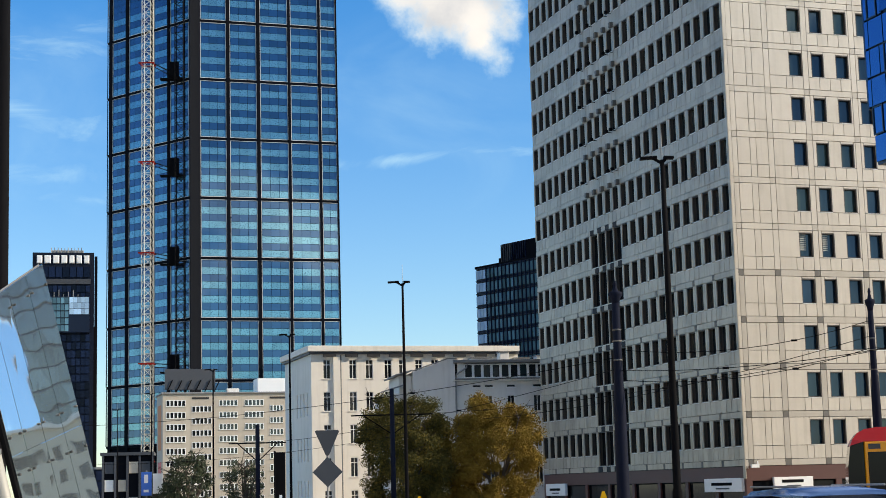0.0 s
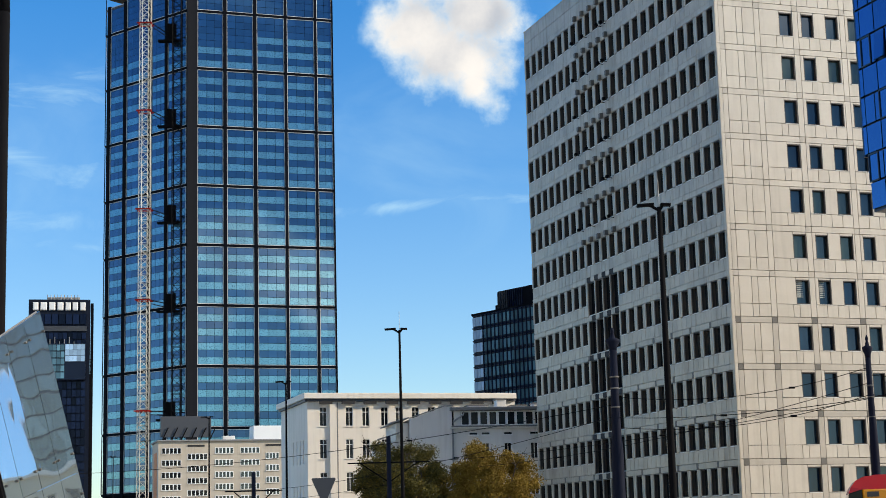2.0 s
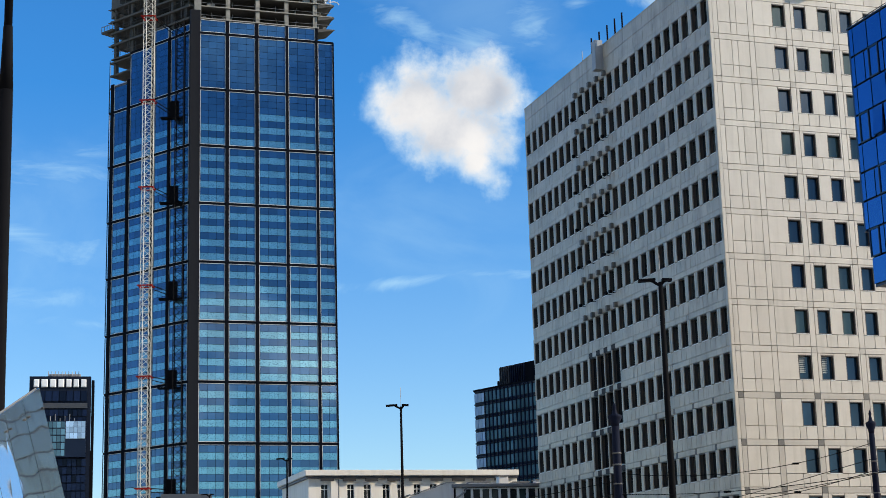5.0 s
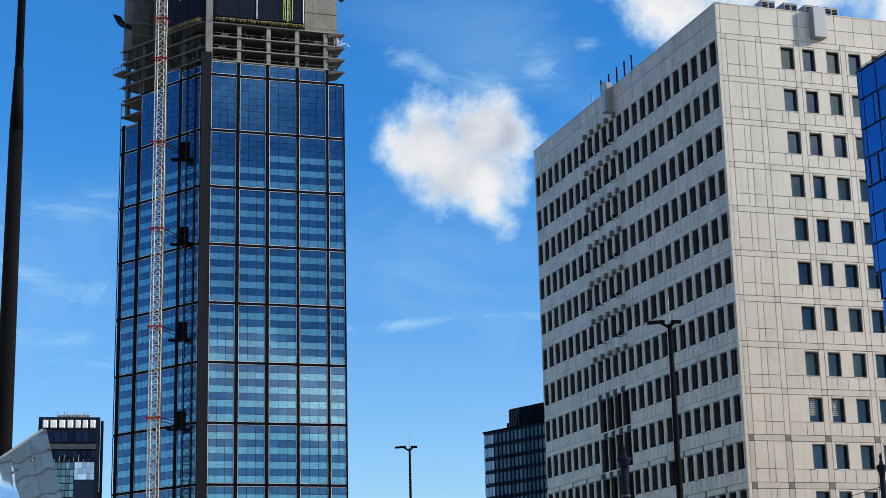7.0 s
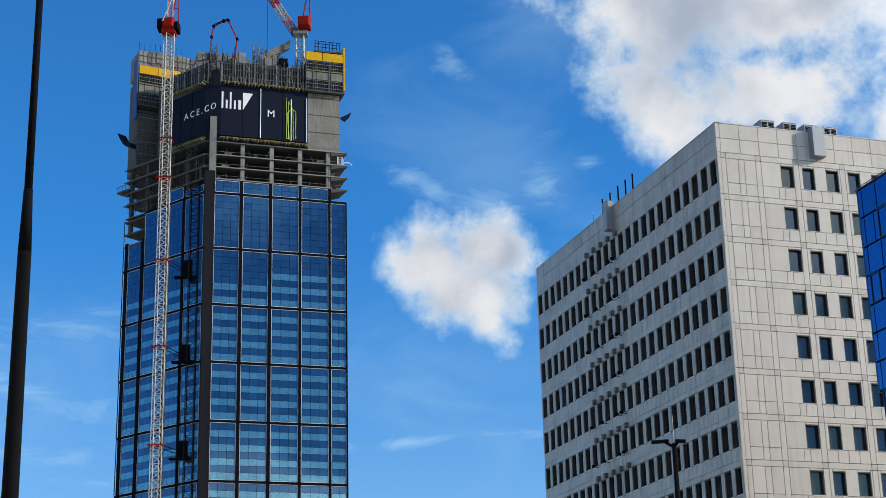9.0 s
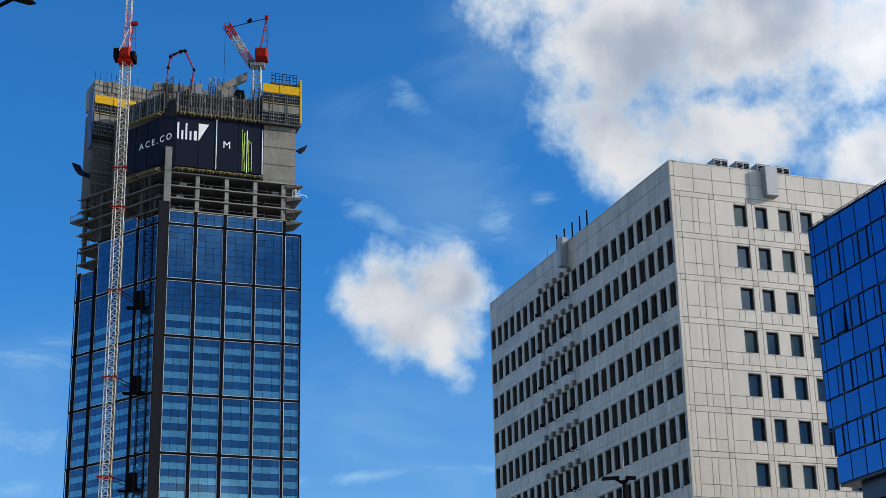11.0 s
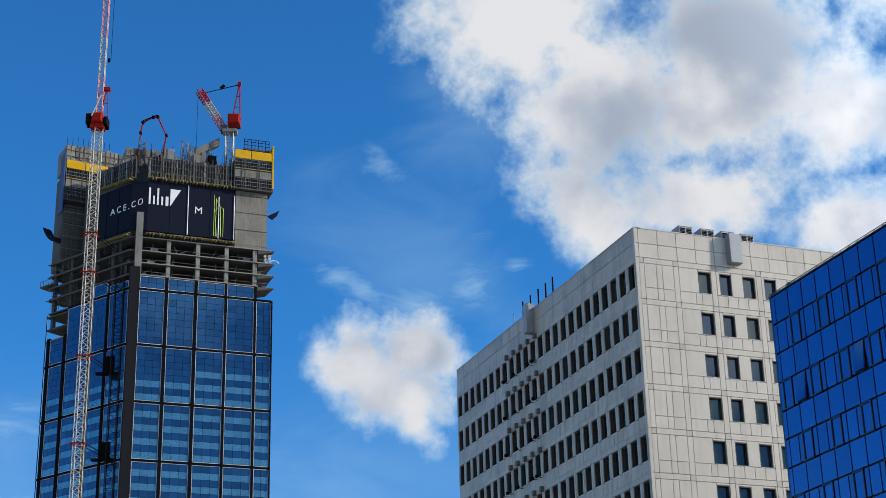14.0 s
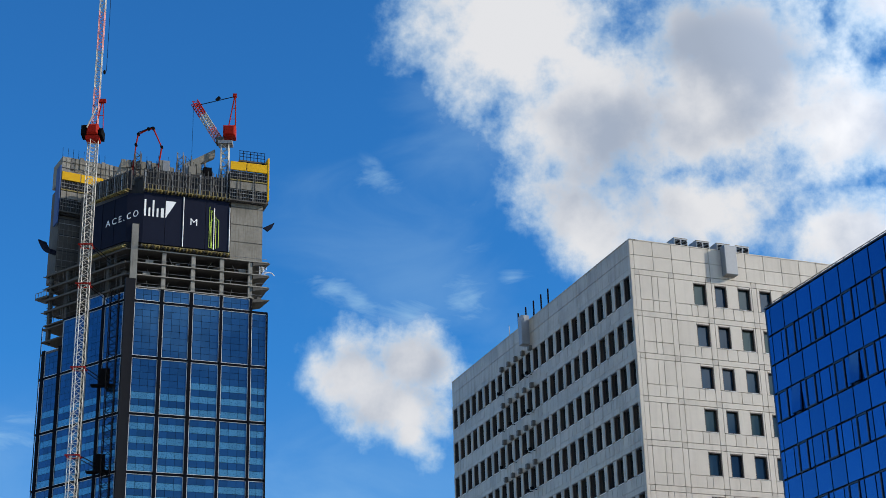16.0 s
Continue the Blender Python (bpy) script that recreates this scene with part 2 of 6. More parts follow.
NAVY = material("navy_banner_mesh", (0.0045, 0.0075, 0.02), 0.85, spread=0.12, grain=0.2, scale=0.7, ior=1.25)
WHITE = material("white_paint", (0.78, 0.78, 0.77), 0.5, spread=0.04, grain=0.03)
LIME = material("lime_line", (0.45, 0.62, 0.08), 0.6)
CRANE_WHITE = material("off_white_crane_steel", (0.34, 0.33, 0.29), 0.5, spread=0.08, grain=0.1, scale=1)
CRANE_RED = material("red_crane_steel", (0.3, 0.012, 0.006), 0.7, ior=1.2, spread=0.1, grain=0.1, scale=1)
CABIN = material("red_crane_housing", (0.32, 0.012, 0.005), 0.7, ior=1.2, grain=0.12, scale=1)
FORMWORK = material("weathered_formwork_steel", (0.085, 0.083, 0.078), 0.7, 0.2, spread=0.5, grain=0.2, scale=2)
BLACK = material("black_painted_steel", (0.004, 0.004, 0.005), 0.8, spread=0.1, grain=0.2, scale=5, ior=1.15)
NAVY_POLE = material("navy_painted_steel", (0.005, 0.008, 0.02), 0.75, spread=0.1, grain=0.25, scale=5, ior=1.2)
BLUE_GLASS = material("cobalt_mirror_glass", (0.017, 0.12, 0.29), 0.03, 0.9, spread=0.10, bump=0.0006, scale=0.5, ripple=1.5)
BLUE_FRAME = material("navy_mullion", (0.004, 0.011, 0.033), 0.35, 0.2)
PLASTER = material("white_plaster", (0.72, 0.675, 0.60), 0.85, spread=0.03, grain=0.05, scale=1, stain=0.2, streaky=0.25, bump=0.004)
PLASTER_GREY = material("grey_plaster", (0.76, 0.74, 0.71), 0.85, spread=0.03, grain=0.06, scale=1, stain=0.3, streaky=0.3)
BEIGE = material("beige_panel_block", (0.47, 0.41, 0.33), 0.85, spread=0.05, grain=0.06, scale=0.6, stain=0.3, streaky=0.3)
ROOF = material("grey_roofing", (0.2, 0.2, 0.2), 0.8, spread=0.05, grain=0.15, scale=0.8)
MAROON = material("maroon_shopfront", (0.075, 0.02, 0.014), 0.5, spread=0.1, grain=0.1)
# unseen ground, kept pale and warm so it bounces sunlight onto the facades
ASPHALT = material("bounce_paving", (0.36, 0.32, 0.27), 0.85, spread=0, grain=0.2, scale=2, stain=0.4, bump=0.004)
DARK_GLASS = material("navy_tower_glass", (0.006, 0.011, 0.03), 0.12, 0.25, spread=0.7, ior=1.25, per="island")
LEAF_GREEN = material("olive_leaf", (0.06, 0.06, 0.018), 0.85, spread=0.35, per="island", second=(0.11, 0.09, 0.018), ior=1.3)
# bright sky reflection painted into the pane colour
PALE_GLASS = material("painted_reflection_glass", (0.33, 0.5, 0.68), 0.2, 0.1, spread=0.4, per="island")
# blue-grey base colour carries a dimmer sky reflection
DARK_GLASS_3 = material("sky_toned_tower_glass", (0.085, 0.19, 0.25), 0.2, 0.1, spread=0.5, per="island")
NAVY_WALL = material("navy_curtain_wall", (0.002, 0.006, 0.017), 0.6, spread=0.1, grain=0.15, scale=0.5, ior=1.3)
LEAF_GOLD = material("golden_leaf", (0.22, 0.14, 0.024), 0.85, spread=0.35, per="island", second=(0.16, 0.11, 0.016), ior=1.3)
LEAF_DARK = material("dark_green_leaf", (0.03, 0.045, 0.018), 0.6, spread=0.5, per="island")
BARK = material("bark", (0.07, 0.055, 0.045), 0.9, grain=0.3, scale=6, bump=0.01)
MIRROR = material("mirrored_canopy_glass", (0.62, 0.69, 0.69), 0.02, 0.95, spread=0.03, bump=0.0022, scale=1.7, ripple=1.0)
SIGN_BACK = material("grey_sign_back", (0.055, 0.06, 0.07), 0.55, 0.2, grain=0.1)
SIGN_BLUE = material("blue_sign_face", (0.02, 0.12, 0.5), 0.4)
TRAM_RED = material("red_tram_paint", (0.42, 0.012, 0.008), 0.25, spread=0.03, grain=0.05)
TRAM_YELLOW = material("yellow_tram_paint", (0.72, 0.27, 0.008), 0.25, spread=0.03, grain=0.05)
CAR_BLUE = material("blue_car_paint", (0.05, 0.11, 0.26), 0.22, 0.4, spread=0.02)
BLACK_GLASS = material("black_glass", (0.006, 0.0065, 0.008), 0.08, ior=1.3)
ORANGE = material("orange_mural_paint", (0.62, 0.22, 0.08), 0.7, grain=0.1)
CRANE_PINK = material("faded_red_crane_steel", (0.5, 0.16, 0.15), 0.5, spread=0.1, grain=0.1, scale=1)
BEIGE_PALE = material("pale_beige_plaster", (0.66, 0.59, 0.48), 0.85, grain=0.05, scale=1)
TEAL_GLASS = material("pale_teal_glass", (0.22, 0.29, 0.285), 0.1, 0.5, spread=0.25, per="island")
RED = material("red_paint", (0.55, 0.04, 0.03), 0.5)

# ---------------------------------------------------------------- building blocks


class Shape:
    """Collects boxes, prisms, rods and plates into one mesh."""

    def __init__(self):
        self.v, self.f, self.mi, self.m = [], [], [], None

    def add(self, verts, faces, mi=0):
        n = len(self.v)
        if self.m is not None:
            verts = [self.m @ Vector(p) for p in verts]
        self.v += [tuple(p) for p in verts]
        self.f += [tuple(n + i for i in f) for f in faces]
        self.mi += [mi] * len(faces)
        return self

    def box(self, x0, x1, y0, y1, z0, z1, mi=0):
        return self.add([(x0, y0, z0), (x1, y0, z0), (x1, y1, z0), (x0, y1, z0), (x0, y0, z1), (x1, y0, z1), (x1, y1, z1), (x0, y1, z1)],
                        [(0, 3, 2, 1), (4, 5, 6, 7), (0, 1, 5, 4), (1, 2, 6, 5), (2, 3, 7, 6), (3, 0, 4, 7)], mi)

    def slab(self, x0, x1, y0, y1, z0, z1, e=0.02, mi=0):
        """A panel whose front rim (at y0) is bevelled by e."""
        return self.add([(x0 + e, y0, z0 + e), (x1 - e, y0, z0 + e), (x1 - e, y0, z1 - e), (x0 + e, y0, z1 - e),
                         (x0, y0 + e, z0), (x1, y0 + e, z0), (x1, y0 + e, z1), (x0, y0 + e, z1),
                         (x0, y1, z0), (x1, y1, z0), (x1, y1, z1), (x0, y1, z1)],
                        [(0, 1, 2, 3), (4, 5, 1, 0), (5, 6, 2, 1), (6, 7, 3, 2), (7, 4, 0, 3), (8, 9, 5, 4), (9, 10, 6, 5), (10, 11, 7, 6), (11, 8, 4, 7), (9, 8, 11, 10)], mi)

    def prism(self, pts, z0, z1, mi=0):
        n = len(pts)
        return self.add([(p[0], p[1], z0) for p in pts] + [(p[0], p[1], z1) for p in pts],
                        [tuple(reversed(range(n))), tuple(range(n, 2 * n))] + [(i, (i + 1) % n, n + (i + 1) % n, n + i) for i in range(n)], mi)

    def rod(self, a, b, r0, r1=None, n=6, mi=0):
        a, b = Vector(a), Vector(b)
        r1 = r0 if r1 is None else r1
        q = (b - a).to_track_quat("Z", "Y").to_matrix()
        u, w = q.col[0], q.col[1]
        ring = [(math.cos(2 * math.pi * i / n), math.sin(2 * math.pi * i / n)) for i in range(n)]
        return self.add([a + (u * c + w * s) * r0 for c, s in ring] + [b + (u * c + w * s) * r1 for c, s in ring],
                        [tuple(reversed(range(n))), tuple(range(n, 2 * n))] + [(i, (i + 1) % n, n + (i + 1) % n, n + i) for i in range(n)], mi)

    def tube(self, pts, r, n=5, mi=0):
        """One bent rod through the points."""
        pts = [Vector(p) for p in pts]
        v, f = [], []
        for k, p in enumerate(pts):
            d = (pts[min(k + 1, len(pts) - 1)] - pts[max(k - 1, 0)]).normalized()
            u = d.cross(Vector((0, 0, 1)) if abs(d.z) < 0.9 else Vector((1, 0, 0))).normalized()
            w = d.cross(u)
            v += [p + (u * math.cos(6.2832 * i / n) + w * math.sin(6.2832 * i / n)) * r for i in range(n)]
        for k in range(len(pts) - 1):
            f += [(k * n + i, k * n + (i + 1) % n, (k + 1) * n + (i + 1) % n, (k + 1) * n + i) for i in range(n)]
        f += [tuple(range(n)), tuple(reversed(range((len(pts) - 1) * n, len(pts) * n)))]
        return self.add(v, f, mi)

    def lathe(self, rings, n=12, x=0, y=0, mi=0):
        """rings: (radius, z) from the bottom up."""
        v, f = [], []
        for r, z in rings:
            v += [(x + r * math.cos(2 * math.pi * i / n), y + r * math.sin(2 * math.pi * i / n), z) for i in range(n)]
        for k in range(len(rings) - 1):
            f += [(k * n + i, k * n + (i + 1) % n, (k + 1) * n + (i + 1) % n, (k + 1) * n + i) for i in range(n)]
        f += [tuple(reversed(range(n))), tuple(range((len(rings) - 1) * n, len(rings) * n))]
        return self.add(v, f, mi)

    def ring(self, x0, x1, y0, y1, z0, z1, w, mi=0):
        self.box(x0, x0 + w, y0, y1, z0, z1, mi), self.box(x1 - w, x1, y0, y1, z0, z1, mi)
        return self.box(x0 + w, x1 - w, y0, y1, z0, z0 + w, mi).box(x0 + w, x1 - w, y0, y1, z1 - w, z1, mi)

    def mesh(self, name, *mats, smooth=False):
        me = bpy.data.meshes.new(name)
        me.from_pydata(self.v, [], self.f)
        for m in mats:
            me.materials.append(m)
        if len(mats) > 1:
            me.polygons.foreach_set("material_index", self.mi)
        if smooth:
            me.polygons.foreach_set("use_smooth", [True] * len(me.polygons))
        me.update()
        return me


WORLD = {}


def thing(name, x, y, z, label, category, group="", kind=""):
    ob = new(name)
    ob.empty_display_size = 0.5
    ob.location = (x, y, z)
    WORLD[ob] = Matrix.Translation((x, y, z))
    return tagged(ob, label, category, group, kind)


def place(name, mesh, parent, m=None, label=""):
    """A mesh as one part of parent, at the world pose m (none: the mesh is in world coordinates)."""
    ob = new(name, mesh)
    m = Matrix.Identity(4) if m is None else m
    ob.parent = parent
    ob.matrix_basis = WORLD[parent].inverted() @ m
    WORLD[ob] = m
    return tagged(ob, label) if label else ob


def part(name, shape, mat, parent, label="", m=None, smooth=False):
    mats = mat if isinstance(mat, tuple) else (mat,)
    return place(name, shape.mesh(name, *mats, smooth=smooth), parent, m, label)


def facade(x, y, h):
    """The pose of a facade: x runs along it, -y comes out of it, z is up."""
    d = heading(h)
    return Matrix(((d.x, -d.y, 0, x), (d.y, d.x, 0, y), (0, 0, 1, 0), (0, 0, 0, 1)))


def on(face, s, z, out=0.0):
    return face @ Matrix.Translation((s, -out, z))


def flat(face, s, y):
    p = face @ Vector((s, y, 0))
    return (p.x, p.y)

# ---------------------------------------------------------------- ground
def ground():
    def height(y):
        k = min(max((y - 35) / 60, 0), 1)
        return -1.3 * k * k * (3 - 2 * k)
    ys = [-2400, -300, -60, 0, 20, 35] + [35 + 6 * i for i in range(1, 11)] + [140, 250, 500, 1000, 2500]
    xs = [-2500, -800, -300, -120, -60, -30, -15, 0, 15, 30, 60, 120, 300, 800, 2500]
    s = Shape()
    s.add([(x, y, height(y)) for y in ys for x in xs],
          [(j * len(xs) + i, j * len(xs) + i + 1, (j + 1) * len(xs) + i + 1, (j + 1) * len(xs) + i) for j in range(len(ys) - 1) for i in range(len(xs) - 1)])
    ob = new("ground", s.mesh("ground", ASPHALT, smooth=True))
    tagged(ob, "unseen street ground, pale and warm to bounce light", "ground", kind="structure")


ground()
LOW = -1.3

# ---------------------------------------------------------------- grey office block
FLOOR_H = 3.19
BANDS = [2.95 + FLOOR_H * k for k in range(14)]
GX, GY, GTH = 19.668, 108.227, -18.485
FACE_R = facade(GX, GY, GTH + 90)
LEN_L, LEN_R = 35.93, 30.0
_e = heading(GTH) * LEN_L
FACE_L = facade(GX + _e.x, GY + _e.y, GTH + 180)


def window_part(parent, face, s, z, w, h, pane, cache={}):
    """A recessed window: frame with reveals, a pane, and a sill."""
    key = (round(w, 3), round(h, 3), pane.name)
    if key not in cache:
        f = Shape().ring(0, w, 0.02, 0.34, 0, h, 0.05)
        if pane is not PANE_TEAL:
            f.box(w * 0.62, w * 0.62 + 0.05, 0.22, 0.32, 0.05, h - 0.05)
        cache[key] = (f.mesh("window", FRAME_BROWN), Shape().box(0.05, w - 0.05, 0.27, 0.29, 0.05, h - 0.05).mesh("pane", pane),
                      Shape().slab(0.0, w, -0.03, 0.1, -0.05, -0.003, 0.01).mesh("sill", SILL))
    f, p, sill = cache[key]
    ob = place("window", f, parent, on(face, s, z))
    place("pane", p, ob, on(face, s, z))
    place("sill", sill, ob, on(face, s, z))
    return ob


def office_block():
    b = thing("office_block", GX, GY, LOW, "thirteen-storey grey panel-clad office block with small dark windows", "office building")
    top = 46.55
    core = Shape()
    o = 0.4
    pts = [flat(FACE_L, 0.3, o), flat(FACE_L, LEN_L - o, o), flat(FACE_R, LEN_R, o), flat(FACE_R, LEN_R, 30), flat(FACE_L, 0.3, 20)]
    core.prism([pts[0], pts[1], pts[2], pts[3], (pts[0][0] + 25, pts[0][1] + 8)], LOW, top - 0.35)
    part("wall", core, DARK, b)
    roof = Shape()
    roof.prism([pts[0], pts[1], pts[2], pts[3], (pts[0][0] + 25, pts[0][1] + 8)], top - 0.34, top - 0.2)
    part("roof", roof, ROOF, b)
    meshes = {}

    def panel(name, face, s0, s1, z0, z1, mat, proud=0.0):
        g = 0.016
        key = (name, round(s1 - s0, 3), round(z1 - z0, 3), mat.name)
        if key not in meshes:
            meshes[key] = Shape().slab(g, s1 - s0 - g, 0, 0.3, g, z1 - z0 - g, 0.006).mesh(name, mat)
        place(name, meshes[key], b, on(face, s0, z0, proud))

    # sunny end: piers, strips, panels and windows
    piers = [(0.24, 0.64), (3.02, 3.46), (6.1, 6.55), (9.95, 10.39), (13.8, 14.24), (17.6, 18.04), (21.4, 21.84), (25.2, 25.64)]
    wins = [(5.04, 6.08), (6.82, 7.80), (8.78, 9.80), (10.62, 11.62), (12.6, 13.6), (14.5, 15.5), (16.4, 17.4), (18.4, 19.4), (20.3, 21.3), (22.2, 23.2), (24.1, 25.1)]
    for k, zt in enumerate(BANDS):
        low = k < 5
        z_band, z_next = zt - 0.43, (BANDS[k - 1] if k else zt - 0.64)
        last = 0.24
        for p0, p1 in piers:
            if p0 > last + 0.05:
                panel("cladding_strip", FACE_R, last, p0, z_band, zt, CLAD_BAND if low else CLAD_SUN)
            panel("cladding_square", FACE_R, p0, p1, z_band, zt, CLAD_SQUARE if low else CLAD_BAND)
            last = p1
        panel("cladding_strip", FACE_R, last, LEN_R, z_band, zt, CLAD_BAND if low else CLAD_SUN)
        panel("corner_strip", FACE_R, 0.0, 0.24, z_next, zt, CLAD_SUN)
        if k == 0:
            continue
        z_sill = z_band - 1.87
        for p0, p1 in piers:
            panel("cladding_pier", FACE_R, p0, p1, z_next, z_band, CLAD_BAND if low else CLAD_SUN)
        for s0, s1 in ((0.64, 1.62), (1.62, 2.1), (2.1, 3.02), (3.46, 5.04)):
            panel("cladding_panel", FACE_R, s0, s1, z_sill, z_band, CLAD_SUN)
        for s0, s1 in ((0.64, 1.62), (1.62, 2.1), (2.1, 3.02), (3.46, 4.75), (4.75, 5.25), (5.25, 6.1)):
            panel("cladding_panel", FACE_R, s0, s1, z_next, z_sill, CLAD_SUN)
        edges = sorted([p for p in piers if p[0] > 6] + wins[1:])
        for (a0, a1), (c0, c1) in zip(edges, edges[1:]):
            if c0 - a1 > 0.04:
                panel("cladding_panel", FACE_R, a1, c0, z_sill, z_band, CLAD_SUN)
        for i, (p0, p1) in enumerate(piers[2:-1]):
            q = piers[i + 3][0]
            n = 4
            for j in range(n):
                panel("sill_panel", FACE_R, p1 + (q - p1) * j / n, p1 + (q - p1) * (j + 1) / n, z_next, z_sill, CLAD_SUN)
        for i, (s0, s1) in enumerate(wins):
            panel("lintel_panel", FACE_R, s0, s1, z_band - 0.16, z_band, CLAD_SUN)
            w = window_part(b, FACE_R, s0, z_sill + 0.02, s1 - s0, 1.69, PANE_TEAL)
            if k == 5 and i in (0, 1):
                for j in range(9):
                    part("blind_slat", Shape().box(0.07, s1 - s0 - 0.4, 0.24, 0.262, 0.5 + j * 0.13, 0.58 + j * 0.13), BLIND, w, m=on(FACE_R, s0, z_sill + 0.02))
    zp = BANDS[-1]
    edges = [0.0, 0.3] + [round(0.3 + 1.56 * i, 2) for i in range(1, 19)] + [LEN_R]
    for s0, s1 in zip(edges, edges[1:]):
        panel("parapet_panel", FACE_R, s0, s1, zp, zp + 1.1, CLAD_SUN)
        panel("parapet_panel", FACE_R, s0, s1, zp + 1.1, zp + 2.27, CLAD_SUN)
    part("coping", Shape().box(-0.03, LEN_R, -0.03, 0.5, 46.67, 46.74), CLAD_SUN, b, m=FACE_R)

    # shaded long side: narrow windows between piers, cladding in the darker shade tone
    n = 24
    pitch = LEN_L / n
    for k, zt in enumerate(BANDS):
        z_band, z_next = zt - 0.43, (BANDS[k - 1] if k else zt - 0.64)
        z_sill = z_band - 1.87
        for i in range(0, n, 2):
            if k <= 6 and 8 <= i <= 11:
                for j in range(4):
                    panel("band_square", FACE_L, (i + j / 2) * pitch, (i + j / 2 + 0.5) * pitch, z_band, zt, DARK if j % 2 == k % 2 else CLAD_ALU_SHADE, 0.03)
                continue
            panel("band_panel", FACE_L, i * pitch, (i + 2) * pitch - 0.3, z_band, zt, CLAD_ALU_SHADE, 0.03)
            panel("band_square", FACE_L, (i + 2) * pitch - 0.3, (i + 2) * pitch, z_band, zt, CLAD_SQUARE if k < 5 else CLAD_ALU_SHADE, 0.03)
        if k == 0:
            continue
        for i in range(n):
            s = i * pitch
            recess = 8 <= i <= 11 and k <= 6
            if recess:
                panel("glazing_bar", FACE_L, s, s + 0.16, z_next, z_band, CLAD_ALU_SHADE, 0.05)
                window_part(b, FACE_L, s + 0.17, z_next + 0.05, pitch - 0.18, FLOOR_H - 0.5, BLACK_GLASS)
                continue
            panel("pier_panel", FACE_L, s, s + 0.26, z_sill, z_band, CLAD_ALU_SHADE, 0.04)
            panel("pier_panel", FACE_L, s + pitch - 0.26, s + pitch, z_sill, z_band, CLAD_ALU_SHADE, 0.04)
            panel("spandrel_panel", FACE_L, s, s + pitch * 0.5, z_next, z_sill, CLAD_ALU_SHADE)
            panel("spandrel_panel", FACE_L, s + pitch * 0.5, s + pitch, z_next, z_sill, CLAD_ALU_SHADE)
            window_part(b, FACE_L, s + 0.26, z_sill + 0.02, pitch - 0.52, 1.83, PANE_DARK)
            if k > 6 and 8 <= i <= 12:
                part("bracket", Shape().slab(-0.16, 0.16, -0.32, 0.0, -0.2, 0.2, 0.03), CLAD_SQUARE, b, m=on(FACE_L, s, z_band + 0.2))
                part("flood_lamp", Shape().rod((0, 0, 0), (0, -0.4, 0.05), 0.03).box(-0.12, 0.12, -0.56, -0.34, -0.02, 0.2), BLACK, b, m=on(FACE_L, s + (0.5 if i % 2 else -0.2), zt + 0.75)) if i in (8, 9, 11, 12) and k < 13 else None
    for i in range(20):
        w = LEN_L / 20
        panel("parapet_panel", FACE_L, i * w, (i + 1) * w, zp, zp + 1.1, CLAD_ALU_SHADE)
        panel("parapet_panel", FACE_L, i * w, (i + 1) * w, zp + 1.1, zp + 2.27, CLAD_ALU_SHADE)
    part("coping", Shape().box(0, LEN_L + 0.03, -0.03, 0.5, 46.67, 46.74), CLAD_ALU_SHADE, b, m=FACE_L)
    # corner post where both sides meet
    part("corner_post", Shape().prism([flat(FACE_R, -0.04, 0.3), flat(FACE_R, -0.04, -0.02), flat(FACE_R, 0.03, -0.02), flat(FACE_R, 0.03, 0.3)], LOW + 3, 46.66), CLAD_ALU_SHADE, b)
    # ground-floor shops
    for face, length, step in ((FACE_L, LEN_L, 4.5), (FACE_R, LEN_R, 3.4)):
        part("fascia", Shape().box(0, length, 0.02, 0.35, 1.55, 2.5), MAROON, b, m=face)
        s = 0.0
        while s < length - 1:
            e = min(s + step, length)
            part("shop_pier", Shape().box(s, s + 0.45, 0.0, 0.38, LOW, 1.54), MAROON, b, m=face)
            sh = part("shop_window", Shape().ring(s + 0.46, e - 0.01, 0.15, 0.25, LOW, 1.54, 0.08), BLACK, b, m=face)
            part("pane", Shape().box(s + 0.54, e - 0.09, 0.19, 0.21, LOW + 0.08, 1.46), BLACK_GLASS, sh, m=face)
            s = e
    for face, s0, s1, z0, z1 in ((FACE_R, 1.95, 4.9, 0.95, 1.75), (FACE_L, LEN_L - 5.6, LEN_L - 0.3, 0.85, 1.75), (FACE_L, 0.9, 5.2, 0.7, 1.7)):
        sg = part("shop_sign", Shape().slab(s0, s1, -0.22, 0.0, z0, z1, 0.02), WHITE, b, "white box shop sign with dark bars", m=face)
        w = (s1 - s0)
        part("sign_bar", Shape().box(s0 + w * 0.2, s0 + w * 0.75, -0.235, -0.222, z0 + 0.42, z0 + 0.62), BLACK, sg, m=face)
        part("sign_bar", Shape().box(s0 + w * 0.32, s0 + w * 0.68, -0.235, -0.222, z0 + 0.17, z0 + 0.26), SIGN_BACK, sg, m=face)
    cam_box = Shape().box(-0.4, 0.15, -0.5, -0.3, -0.1, 0.12).rod((0.1, -0.4, 0.1), (0.3, 0, 0.3), 0.04)
    part("wall_camera", cam_box, WHITE, b, m=on(FACE_R, 0.6, 2.5))
    # hanging metal boxes at the roof edge
    part("gutter_box", Shape().slab(7.6, 8.6, -0.62, 0.0, 44.65, 46.95, 0.03), ZINC, b, "sheet metal box hung over the parapet", m=FACE_R)
    part("gutter_box", Shape().slab(LEN_L - 18.9, LEN_L - 18.2, -0.7, 0.0, 44.6, 47.1, 0.03), ZINC, b, "sheet metal box hung over the parapet", m=FACE_L)
